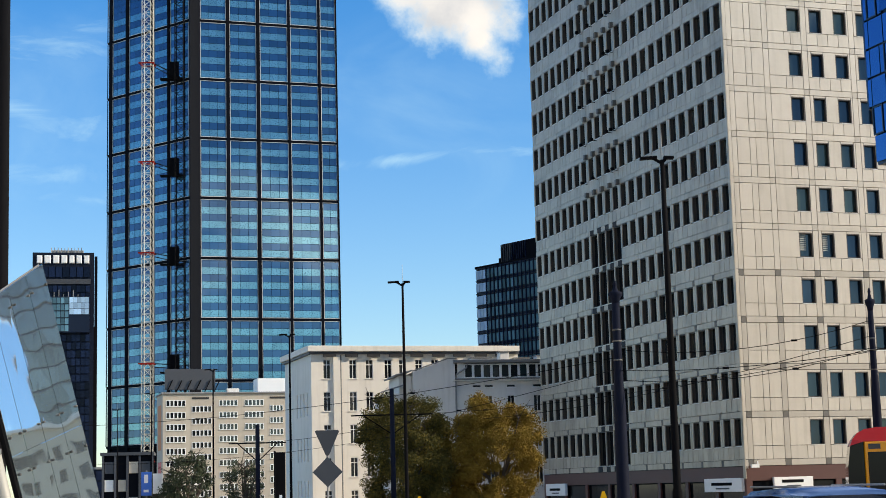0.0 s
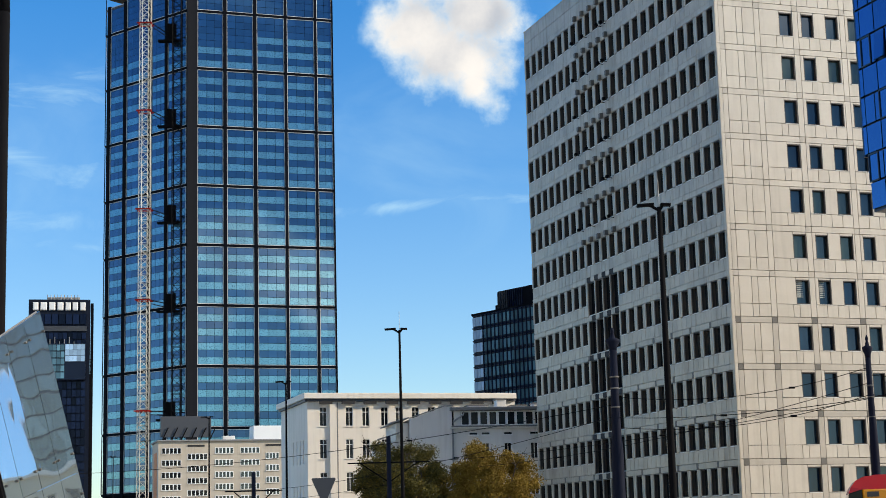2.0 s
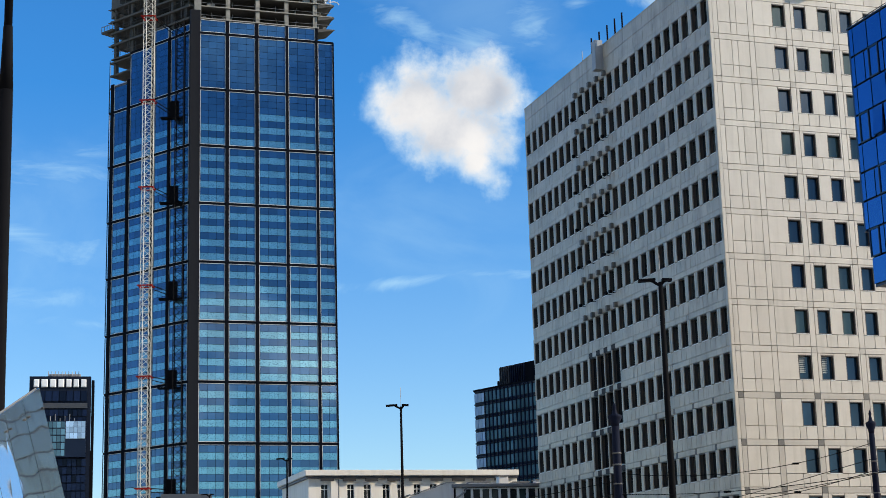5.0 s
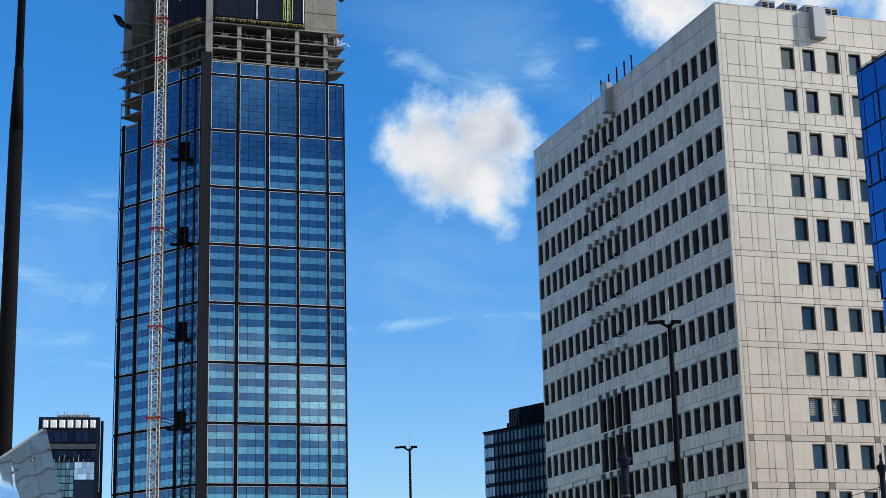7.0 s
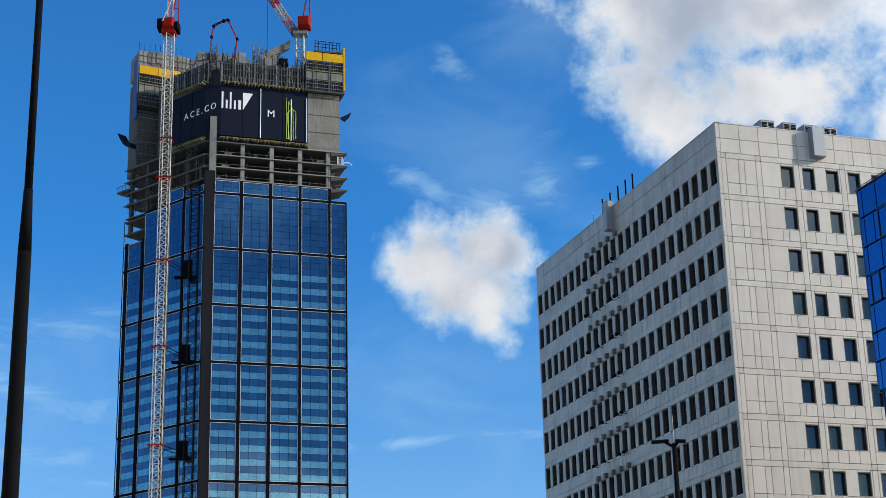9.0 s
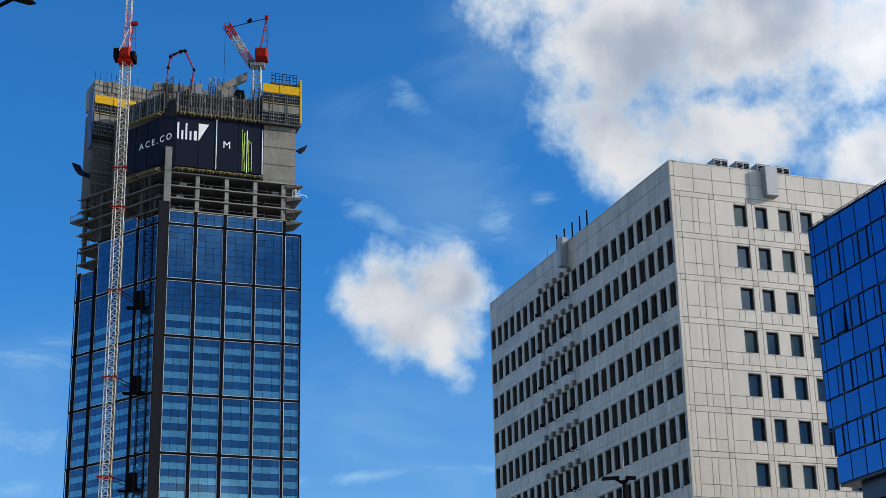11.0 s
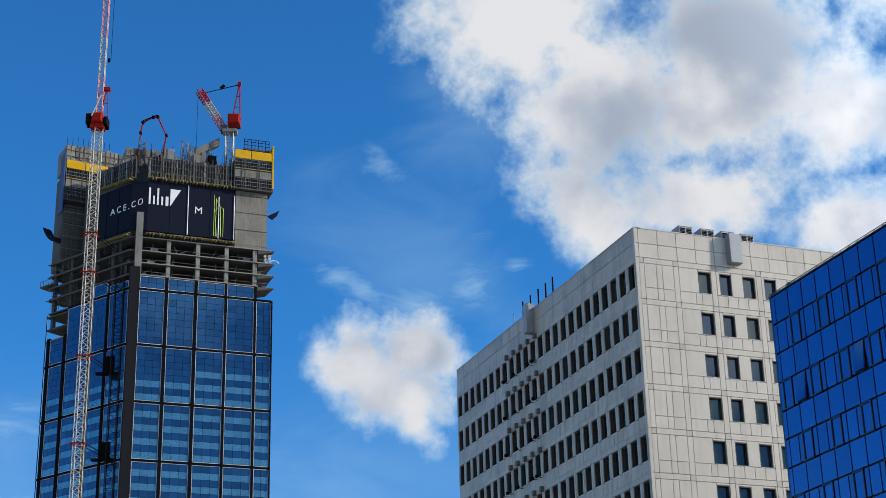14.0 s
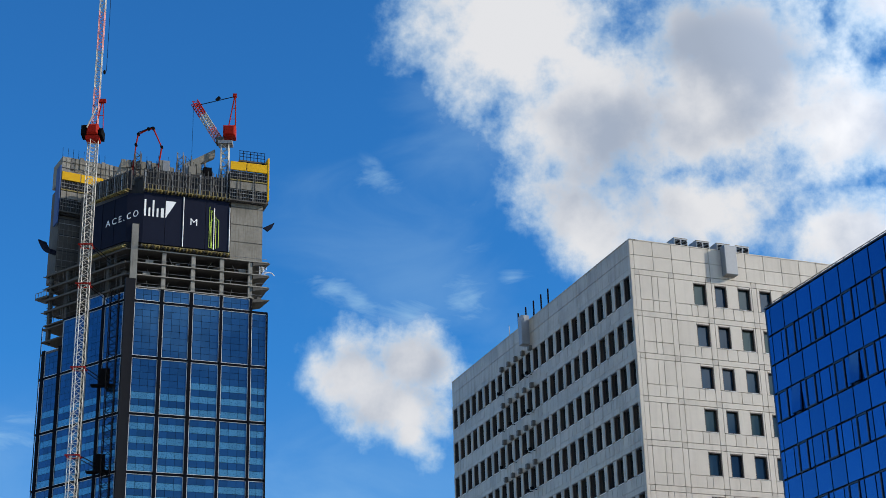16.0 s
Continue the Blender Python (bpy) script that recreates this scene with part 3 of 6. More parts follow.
    for s in (21.0, 19.4, 17.8, 16.3, 14.9):
        part("roof_post", Shape().rod((LEN_L - s, 0.3, 46.6), (LEN_L - s, 0.3, 48.3), 0.07, n=8), BLACK, b, m=FACE_L)
    part("aerial", Shape().rod((LEN_L - 23, 0.3, 46.6), (LEN_L - 23, 0.3, 47.9), 0.03), STEEL_GREY, b, m=FACE_L)
    return b


office_block()


def roof_unit():
    """Air handling unit: louvred casing on feet."""
    t = thing("air_unit", 0, 0, 0, "grey louvred air handling unit on the flat roof", "air conditioner", "roof air units")
    part("casing", Shape().slab(0, 1.16, 0, 1.1, 0.1, 0.84, 0.03), ZINC, t)
    for i in range(5):
        part("louvre", Shape().box(0.1, 0.52, -0.03, 0.0, 0.18 + i * 0.115, 0.25 + i * 0.115), TOWER_BLACK, t)
        part("louvre", Shape().box(0.64, 1.06, -0.03, 0.0, 0.18 + i * 0.115, 0.25 + i * 0.115), TOWER_BLACK, t)
    for x in (0.1, 0.9):
        part("foot", Shape().box(x, x + 0.15, 0.1, 1.0, 0, 0.1), BLACK, t)
    part("lid", Shape().box(-0.01, 1.17, -0.01, 1.11, 0.84, 0.87), CLAD_ALU_SHADE, t)
    return t


_u = roof_unit()
_u.matrix_basis = on(FACE_R, 4.1, 46.74, -0.6)
for _s in (5.95, 7.7, 9.35):
    copy_thing(_u, on(FACE_R, _s, 46.74, -0.6))

# ---------------------------------------------------------------- tower under construction
TR = facade(-63.17, 415.22, 72.0)
_d = heading(309)
_p = Vector((-65.63, 414.84, 0)) + _d * 33.3
TL = facade(_p.x, _p.y, 129.0)
_c = TL @ Vector((2.0, 1.2, 0))
TC = facade(_c.x, _c.y, 63.0)
MODULE, ZERO = 15.9, 14.5
COLS_R = [(0.35, 7.2), (8.2, 15.35), (16.35, 23.85), (24.65, 32.2), (32.95, 37.15)]
COLS_L = [(2.2, 7.8), (9.1, 17.9), (19.4, 24.8), (25.9, 33.2)]


def lattice(shape, a, b, width, bays, r=0.09, spin=0.0):
    """A square lattice mast between a and b."""
    a, b = Vector(a), Vector(b)
    q = (b - a).to_track_quat("Z", "Y").to_matrix()
    u, w = q.col[0] * width / 2, q.col[1] * width / 2
    c, e = math.cos(radians(spin)), math.sin(radians(spin))
    u, w = u * c + w * e, w * c - u * e
    cs = (u + w, u - w, -u - w, -u + w)
    for c in cs:
        shape.rod(a + c, b + c, r * 1.5, n=4)
    for i in range(bays):
        p, p2 = a.lerp(b, i / bays), a.lerp(b, (i + 1) / bays)
        for j in range(4):
            c, e = cs[j], cs[(j + 1) % 4]
            shape.rod(p + c, p2 + e, r, n=4)
            shape.rod(p + c, p + e, r * 0.9, n=4)
    return shape


def tower():
    b = thing("tower", -64, 430, LOW, "tall blue glass tower under construction with bare concrete top floors", "skyscraper")
    lens = {}

    def unit(face, s0, s1, z0, z1, cols, single, fitted=8):
        w, h = s1 - s0, z1 - z0
        rows = max(1, round(h / (MODULE / 8)))
        key = (round(w, 2), round(h, 2), fitted)
        g = 0.035
        if key not in lens:
            fr = Shape().ring(0, w, -0.12, 0.2, 0, h, 0.13)
            cw, rh = (w - 0.32) / cols, (h - 0.32) / rows
            pv = Shape().slab(g, cw - g, 0, 0.1, g, rh - g, 0.01)
            v, sp = Shape(), Shape()
            for c in range(cols):
                for r in range(rows):
                    (sp if (rows - 1 - r) % 2 == 1 and r < fitted else v).slab(0.16 + c * cw + g, 0.16 + (c + 1) * cw - g, 0, 0.1, 0.16 + r * rh + g, 0.16 + (r + 1) * rh - g, 0.01)
            lens[key] = (fr.mesh("panel_frame", TOWER_TRIM), pv.mesh("vision_pane", TOWER_GLASS), pv.mesh("spandrel_pane", TOWER_SPAN),
                         v.mesh("vision_glass", TOWER_GLASS_I), sp.mesh("spandrel_glass", TOWER_SPAN_I) if sp.v else None, cw, rh)
        fr, pv, ps, v, sp, cw, rh = lens[key]
        u = place("glazing_panel", fr, b, on(face, s0, z0))
        if single:
            for c in range(cols):
                for r in range(rows):
                    spandrel = (rows - 1 - r) % 2 == 1
                    place("spandrel_pane" if spandrel else "pane", ps if spandrel else pv, u, on(face, s0 + 0.16 + c * cw, z0 + 0.16 + r * rh))
        else:
            o = place("pane_field", v, u, on(face, s0, z0))
            tagged(o, kind="stuff")
            if sp:
                tagged(place("spandrel_field", sp, u, on(face, s0, z0)), kind="stuff")

    for k in range(9):
        z0, z1 = ZERO + MODULE * k + 0.35, ZERO + MODULE * (k + 1) - 0.35
        for i, (s0, s1) in enumerate(COLS_R):
            unit(TR, s0, s1, z0, z1, 2 if i == 4 else 3, 3 <= k <= 5, 8 if k < 7 else (4 + 2 * (i > 1) if k == 7 else 0))
        for i, (s0, s1) in enumerate(COLS_L):
            if k == 8 and i == 0:
                z1 = z0 + 7.6
            unit(TL, s0, s1, z0, z1 if not (k == 8 and i == 0) else z0 + 7.6, 4 if i == 1 else 3, False, 8 if k < 7 else (4 if k == 7 else 0))
            z1 = ZERO + MODULE * (k + 1) - 0.35
    for i, (s0, s1) in enumerate(COLS_R[:4]):
        unit(TR, s0, s1, 157.95, 161.4, 3, False, 0)
    for i, (s0, s1) in enumerate(COLS_L[2:]):
        unit(TL, s0, s1, 157.95, 161.4 if i == 0 else 160.0, 3, False, 0)
    # black body behind the glass, with pilasters and floor bars
    body = [flat(TL, 0.2, 0.25), flat(TL, 33.2, 0.25), flat(TR, 0.1, 0.25), flat(TR, 37.3, 0.25), flat(TR, 37.3, 30), flat(TL, 0.2, 22)]
    part("wall", Shape().prism(body, LOW, 149), TOWER_BLACK, b)
    part("wall", Shape().prism([flat(TL, 9, 0.25), flat(TL, 33.2, 0.25), flat(TR, 0.1, 0.25), flat(TR, 37.3, 0.25), flat(TR, 37.3, 30), flat(TL, 9, 22)], 149, 157.3), TOWER_BLACK, b)
    part("corner_pilaster", Shape().prism([flat(TL, 33.3, -0.1), flat(TL, 33.9, -0.3), flat(TR, -0.4, -0.3), flat(TR, 0.3, -0.35), flat(TR, 0.3, 0.5), flat(TL, 33.3, 0.5)], LOW, 164), CHARCOAL, b)
    for a, c in zip(COLS_R, COLS_R[1:]):
        part("pilaster", Shape().box(a[1] + 0.05, c[0] - 0.05, -0.32, 0.3, LOW, 161.5), TOWER_BLACK, b, m=TR)
    part("pilaster", Shape().box(37.1, 37.5, -0.32, 0.3, LOW, 157.6), TOWER_BLACK, b, m=TR)
    for a, c in zip(COLS_L, COLS_L[1:]):
        part("pilaster", Shape().box(a[1] + 0.05, c[0] - 0.05, -0.32, 0.3, LOW, 158 if a[0] > 5 else 150), TOWER_BLACK, b, m=TL)
    part("pilaster", Shape().box(0.9, 2.1, -0.32, 0.3, LOW, 150), TOWER_BLACK, b, m=TL)
    for k in range(10):
        z = ZERO + MODULE * k
        part("floor_bar", Shape().box(0, 37.4, -0.22, 0.3, z - 0.3, z + 0.3), TOWER_BLACK, b, m=TR)
        part("floor_bar", Shape().box(0.2 if k < 9 else 9, 33.4, -0.22, 0.3, z - 0.3, z + 0.3), TOWER_BLACK, b, m=TL)
    # glazed fin on the far edge, in storey-high tilted sheets
    for k in range(9):
        z = ZERO + MODULE * k
        part("edge_fin", Shape().add([(0.2, -0.3, z + 0.3), (-0.9, 0.4, z + 0.3), (-0.5, 0.4, z + MODULE - 0.3), (0.2, -0.3, z + MODULE - 0.3), (0.2, 0.0, z + 0.3), (-0.7, 0.6, z + 0.3), (-0.4, 0.6, z + MODULE - 0.3), (0.2, 0.0, z + MODULE - 0.3)],
             [(0, 3, 2, 1), (4, 5, 6, 7), (0, 1, 5, 4), (1, 2, 6, 5), (2, 3, 7, 6), (3, 0, 4, 7)]), TOWER_GLASS, b, m=TL)
    # bare slabs and columns above the glass; sunny face painted pale, shaded face dark
    rng = random.Random(4)
    for j, z in enumerate((157.4, 161.6, 165.1, 168.7, 172.6)):
        s = Shape().prism([flat(TL, 0.4 - (0.6 if j == 3 else 0), -0.1), flat(TL, 33.3, 0.1), flat(TR, 0.1, 0.1), flat(TR, 37.4 + (0.3 if j > 1 else -4.2), 0.1), flat(TR, 37.4, 29), flat(TL, 0.4, 21)], z + 0.06, z + 0.4)
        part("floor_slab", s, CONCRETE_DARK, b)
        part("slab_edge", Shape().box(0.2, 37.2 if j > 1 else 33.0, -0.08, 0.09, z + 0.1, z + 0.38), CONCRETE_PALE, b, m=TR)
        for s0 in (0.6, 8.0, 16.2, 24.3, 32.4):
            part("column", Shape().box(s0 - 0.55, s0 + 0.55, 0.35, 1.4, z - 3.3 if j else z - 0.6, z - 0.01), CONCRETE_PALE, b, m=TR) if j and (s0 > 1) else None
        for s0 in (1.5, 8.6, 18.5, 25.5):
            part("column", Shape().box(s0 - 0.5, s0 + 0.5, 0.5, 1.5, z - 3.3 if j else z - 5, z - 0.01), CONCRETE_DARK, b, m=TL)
        for s0 in range(6):
            part("prop", Shape().rod((4 + s0 * 6 + rng.uniform(-2, 2), 4, z - 3.2), (4 + s0 * 6, 4, z), 0.12), STEEL_GREY, b, m=TR) if j else None
        if j > 0:
            for i in range(22):
                x = rng.uniform(0.8, 32.6)
                part("scaffold_post", Shape().rod((x, 0.3, z - 3.3), (x, 0.3, z), 0.07, n=4), FORMWORK, b, m=TL)
            # dark board added over the slab edge to carry the shaded side's tone
            part("edge_board", Shape().box(0.3, 33.2, -0.2, 0.05, z - 0.05, z + 0.5), CONCRETE_DARK, b, m=TL)
            for y in (1.1, 1.9):
                part("guard_rail", Shape().box(0.6, 33, 0.2, 0.28, z - 3.3 + y, z - 3.22 + y), FORMWORK, b, m=TL)
            for i in range(5):
                x = rng.uniform(1, 30)
                part("site_crate", Shape().slab(x, x + rng.uniform(1, 2.5), 2, 3.5, z - 3.1, z - rng.uniform(1.2, 2.4), 0.05), (FORMWORK, CONCRETE_DARK, BLACK)[i % 3], b, m=TL)
                x = rng.uniform(1, 35)
                part("site_crate", Shape().slab(x, x + rng.uniform(0.8, 2.2), 2, 3.5, z - 3.1, z - rng.uniform(1.6, 2.6), 0.05), (CONCRETE_PALE, FORMWORK, CONCRETE_DARK)[i % 3], b, m=TR)
            part("guard_rail", Shape().box(0.5, 37, 0.12, 0.2, z + 1.25, z + 1.32), STEEL_GREY, b, m=TR)
    for j, z in enumerate((145.9, 149.6, 153.4)):
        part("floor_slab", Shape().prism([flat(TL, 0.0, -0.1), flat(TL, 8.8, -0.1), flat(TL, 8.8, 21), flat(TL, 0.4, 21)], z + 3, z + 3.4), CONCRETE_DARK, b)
    part("corner_column", Shape().prism([flat(TR, -1.3, -0.1), flat(TR, 0.5, -0.3), flat(TR, 0.5, 1.0), flat(TR, -1.3, 1.0)], 161, 180.2), CONCRETE_PALE, b, "raw concrete corner column in a sunlit tone")
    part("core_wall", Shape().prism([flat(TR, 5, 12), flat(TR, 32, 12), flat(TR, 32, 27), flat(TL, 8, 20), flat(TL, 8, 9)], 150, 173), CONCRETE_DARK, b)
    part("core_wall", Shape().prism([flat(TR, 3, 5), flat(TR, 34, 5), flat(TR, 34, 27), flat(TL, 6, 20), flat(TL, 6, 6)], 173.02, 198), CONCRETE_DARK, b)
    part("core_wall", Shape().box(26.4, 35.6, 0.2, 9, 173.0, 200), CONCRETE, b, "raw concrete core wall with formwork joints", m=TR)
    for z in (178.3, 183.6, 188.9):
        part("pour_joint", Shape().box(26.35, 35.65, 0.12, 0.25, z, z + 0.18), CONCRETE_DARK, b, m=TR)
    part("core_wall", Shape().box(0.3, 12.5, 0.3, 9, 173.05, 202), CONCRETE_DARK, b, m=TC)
    for i in range(9):
        part("scaffold_rail", Shape().box(0.2, 12.6, -0.3, -0.2, 174.2 + i * 1.9, 174.32 + i * 1.9), FORMWORK if i % 2 else STEEL_GREY, b, m=TC)
    for i in range(10):
        part("scaffold_post", Shape().rod((0.5 + i * 1.3, -0.25, 173), (0.5 + i * 1.3, -0.25, 190.5), 0.06, n=4), FORMWORK, b, m=TC)
    for z in (176, 181, 186, 191):
        part("pour_joint", Shape().box(0.25, 12.5, 0.2, 0.35, z, z + 0.2), DARK, b, m=TC)
    # cantilevered slab ends with sloping soffits, and small overhangs on the far side
    for z in (161.6, 165.1, 168.7, 172.6):
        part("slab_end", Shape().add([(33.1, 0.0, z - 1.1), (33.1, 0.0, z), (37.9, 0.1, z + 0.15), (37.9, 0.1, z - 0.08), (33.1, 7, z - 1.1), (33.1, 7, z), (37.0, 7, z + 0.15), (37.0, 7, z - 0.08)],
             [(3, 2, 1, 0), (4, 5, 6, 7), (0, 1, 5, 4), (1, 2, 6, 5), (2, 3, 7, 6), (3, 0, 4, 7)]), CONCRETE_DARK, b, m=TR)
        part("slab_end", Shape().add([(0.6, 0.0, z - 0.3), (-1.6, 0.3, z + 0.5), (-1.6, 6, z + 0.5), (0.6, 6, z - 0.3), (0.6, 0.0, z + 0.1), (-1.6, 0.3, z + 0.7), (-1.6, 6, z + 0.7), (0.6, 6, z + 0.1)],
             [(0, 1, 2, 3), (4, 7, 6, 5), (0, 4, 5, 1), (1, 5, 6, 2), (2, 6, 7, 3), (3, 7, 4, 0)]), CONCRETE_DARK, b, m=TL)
    for i in range(6):
        part("rail_post", Shape().rod((35.0 + i * 0.35, 0.2, 168.9), (35.0 + i * 0.38, 0.2, 171.6), 0.06, n=4), WHITE, b, m=TR)
    part("edge_sheet", Shape().tube([(36.4, 0.1, 169.6), (37.6, 0.1, 170.0), (38.6, 0.1, 169.9), (39.2, 0.1, 169.2)], 0.16), PLASTER_GREY, b, "pale folded sheet at the slab edge", m=TR)
    load = part("loading_platform", Shape().box(-3.4, 1.6, -0.6, 3.4, 166.2, 166.7), CONCRETE_DARK, b, m=TL)
    for x in (-3.4, -2.2, -1.0, 0.2, 1.4):
        part("rail_post", Shape().box(x, x + 0.12, -0.6, -0.48, 166.7, 168.1), STEEL_GREY, load, m=TL)
    part("rail", Shape().box(-3.4, 1.6, -0.62, -0.46, 168.1, 168.25), STEEL_GREY, load, m=TL)
    # curled tarpaulins blown out at the sides
    top_line = [(1.5 - 5.6 * i / 8, 181.0 + 4.5 * (i / 8) ** 2.2) for i in range(9)]
    low_line = [(x, z - 1.3 + 0.1 * i) for i, (x, z) in enumerate(top_line)]
    loop = top_line + low_line[::-1]
    n = len(loop)
    curl = Shape().add([(x, -0.5, z) for x, z in loop] + [(x, 2.5, z) for x, z in loop],
                       [(i, i + 1, n - 2 - i, n - 1 - i) for i in range(8)] + [(n + i + 1, n + i, 2 * n - 1 - i, 2 * n - 2 - i) for i in range(8)] + [((i + 1) % n, i, n + i, n + (i + 1) % n) for i in range(n)])
    part("tarpaulin", curl, NAVY, b, "navy tarpaulin curled outward", m=TL)
    part("tarpaulin", Shape().add([(35.8, 0, 183.5), (39.2, 0, 185.6), (38.4, 0, 183.8), (37.2, 0, 182.6), (35.8, 0.6, 183.5), (39.2, 0.6, 185.6), (38.4, 0.6, 183.8), (37.2, 0.6, 182.6)],
         [(3, 2, 1, 0), (4, 5, 6, 7), (0, 1, 5, 4), (1, 2, 6, 5), (2, 3, 7, 6), (3, 0, 4, 7)]), NAVY, b, m=TR)
    # navy hoarding sheets round the core
    for s0, s1 in ((1.5, 7.6), (7.7, 12.6), (12.9, 19.0), (19.1, 25.8)):
        part("hoarding_sheet", Shape().slab(s0, s1, 0.0, 0.35, 174.9, 190.2, 0.04), NAVY, b, m=TR)
    for s0, s1 in ((18.2, 22.5), (22.7, 27.4), (27.6, 32.6)):
        part("hoarding_sheet", Shape().slab(s0, s1, 0.0, 0.35, 175.2, 189.2, 0.04), NAVY, b, m=TL)
    part("hoarding_sheet", Shape().prism([flat(TL, 32.6, 0.0), flat(TR, 1.5, 0.0), flat(TR, 1.5, 0.4), flat(TL, 32.6, 0.4)], 175, 189.7), NAVY, b)
    for s0, zt in ((12.75, 190.0), (21.5, 187.6), (25.95, 188.4)):
        part("sheet_pole", Shape().rod((s0, -0.15, 174.9), (s0, -0.15, zt), 0.13, n=8), WHITE, b, m=TR)

    def letters(text, face, s, z, size, gap=None):
        cu = bpy.data.curves.new("lettering", "FONT")
        cu.body, cu.size, cu.extrude = text, size, 0.03
        if gap:
            cu.space_character = gap
        me_ob = bpy.data.objects.new("lettering", cu)
        scene.collection.objects.link(me_ob)
        me = bpy.data.meshes.new_from_object(me_ob.evaluated_get(bpy.context.evaluated_depsgraph_get()))
        bpy.data.objects.remove(me_ob)
        me.materials.clear()
        me.materials.append(WHITE)
        return place("lettering", me, b, on(face, s, z, 0.06) @ pose(0, 0, 0, 90))

    letters("ACE.CO", TL, 24.2, 181.5, 2.7, 1.5)
    letters("M", TR, 14.6, 181.7, 3.0)
    # plain mark: bars and a slanted wedge
    for s0, s1, z0, z1 in ((1.7, 2.2, 183.0, 188.0), (2.9, 3.4, 183.0, 185.6), (4.0, 4.5, 183.0, 188.0), (5.2, 5.7, 183.0, 185.6), (6.4, 7.2, 183.0, 185.8)):
        part("mark_bar", Shape().box(s0, s1, -0.1, -0.02, z0, z1), WHITE, b, m=TR)
    part("mark_wedge", Shape().add([(7.7, -0.1, 182.9), (7.7, -0.1, 188.2), (10.6, -0.1, 188.2), (7.7, -0.02, 182.9), (7.7, -0.02, 188.2), (10.6, -0.02, 188.2)], [(0, 2, 1), (3, 4, 5), (0, 1, 4, 3), (1, 2, 5, 4), (2, 0, 3, 5)]), WHITE, b, m=TR)
    for a, c in (((20.4, 175.6), (20.4, 188.0)), ((20.4, 175.6), (22.4, 175.3)), ((21.2, 187.0), (23.0, 184.6)), ((23.0, 184.6), (23.2, 175.4)), ((20.5, 184), (21.6, 175.5)), ((21.2, 187.0), (21.2, 175.6)), ((22.3, 185.4), (22.3, 175.5)), ((20.4, 182.6), (22.4, 184.9)), ((24.2, 175.6), (24.2, 184.0)), ((23.0, 184.6), (24.2, 184.0))):
        part("line_mark", Shape().rod((20.2 + (a[0] - 20.4) * 0.7, -0.08, a[1]), (20.2 + (c[0] - 20.4) * 0.7, -0.08, c[1]), 0.08, n=4), LIME, b, m=TR)
    # ledge of timber at the foot and head of the sheets
    for z in (173.6, 190.5):
        for i in range(14):
            part("ledge_board", Shape().box(1.2 + i * 1.8, 2.75 + i * 1.8, -0.9, 0.3, z + 0.4, z + 0.52 + 0.05 * (i % 3)), TIMBER, b, m=TR)
        for i in range(26):
            x = 1.3 + i * 0.97 + rng.uniform(-0.12, 0.12)
            part("ledge_joist", Shape().box(x, x + 0.28, -1.1, 0.3, z - rng.uniform(0.05, 0.25), z + 0.38), TIMBER if i % 3 else FORMWORK, b, m=TR)
        for i in range(9):
            part("ledge_board", Shape().box(17.6 + i * 1.75, 19.1 + i * 1.75, -0.9, 0.3, z + 0.15, z + 0.27), TIMBER, b, m=TL)
        for i in range(16):
            x = 17.7 + i * 0.97
            part("ledge_joist", Shape().box(x, x + 0.28, -1.1, 0.3, z - 0.3 - 0.1 * (i % 2), z + 0.13), TIMBER, b, m=TL)
    # upright climbing formwork
    part("formwork_back", Shape().box(1.2, 26.2, 0.3, 0.8, 191, 197.6), DARK, b, m=TR)
    part("formwork_back", Shape().box(17.8, 33.2, 0.3, 0.8, 190.6, 196.8), DARK, b, m=TL)
    for i in range(32):
        s0 = 1.4 + i * 0.78
        part("formwork_panel", Shape().box(s0, s0 + (0.2 if i % 4 else 0.42), -0.4 + 0.25 * (i % 2), -0.05, 191.0, 197.6 + rng.uniform(-0.9, 1.3)), FORMWORK if i % 5 else STEEL_GREY, b, m=TR)
    for i in range(20):
        s0 = 18 + i * 0.75
        part("formwork_panel", Shape().box(s0, s0 + (0.2 if i % 4 else 0.4), -0.4, -0.05, 190.6, 196.6 + rng.uniform(-0.9, 0.9)), FORMWORK if i % 4 else STEEL_GREY, b, m=TL)
    for z in (192.6, 194.6, 196.4):
        part("waling", Shape().box(1.2, 26.3, -0.55, -0.42, z, z + 0.12), FORMWORK, b, m=TR)
        part("waling", Shape().box(17.8, 33.2, -0.55, -0.42, z - 0.5, z - 0.38), FORMWORK, b, m=TL)
    for i in range(12):
        x = 1.6 + i * 2.05
        part("diagonal_brace", Shape().rod((x, -0.62, 191.2), (x + (1.6 if i % 2 else -1.2), -0.62, 196.8), 0.07, n=4), FORMWORK, b, m=TR)
    for i in range(22):
        x = 1.2 + i * 1.16
        part("guard_post", Shape().rod((x, -1.0, 190.9), (x, -1.0, 192.3), 0.06, n=4), TIMBER, b, m=TR)
    for i in range(40):
        x, y0 = rng.uniform(2, 26), rng.uniform(2, 10)
        part("site_crate", Shape().slab(x, x + rng.uniform(0.5, 2.4), y0, y0 + 1.5, 197, 199 + rng.uniform(0, 3.2), 0.05), (CONCRETE_DARK, STEEL_GREY, BLACK, CONCRETE)[i % 4], b, m=TR)
    for i in range(110):
        a = rng.uniform(2, 35)
        part("reinforcing_bar", Shape().rod((a, rng.uniform(0.5, 6), 196), (a + rng.uniform(-0.2, 0.2), 3, rng.uniform(198.5, 203.5)), 0.05, n=4), BLACK, b, m=TR)
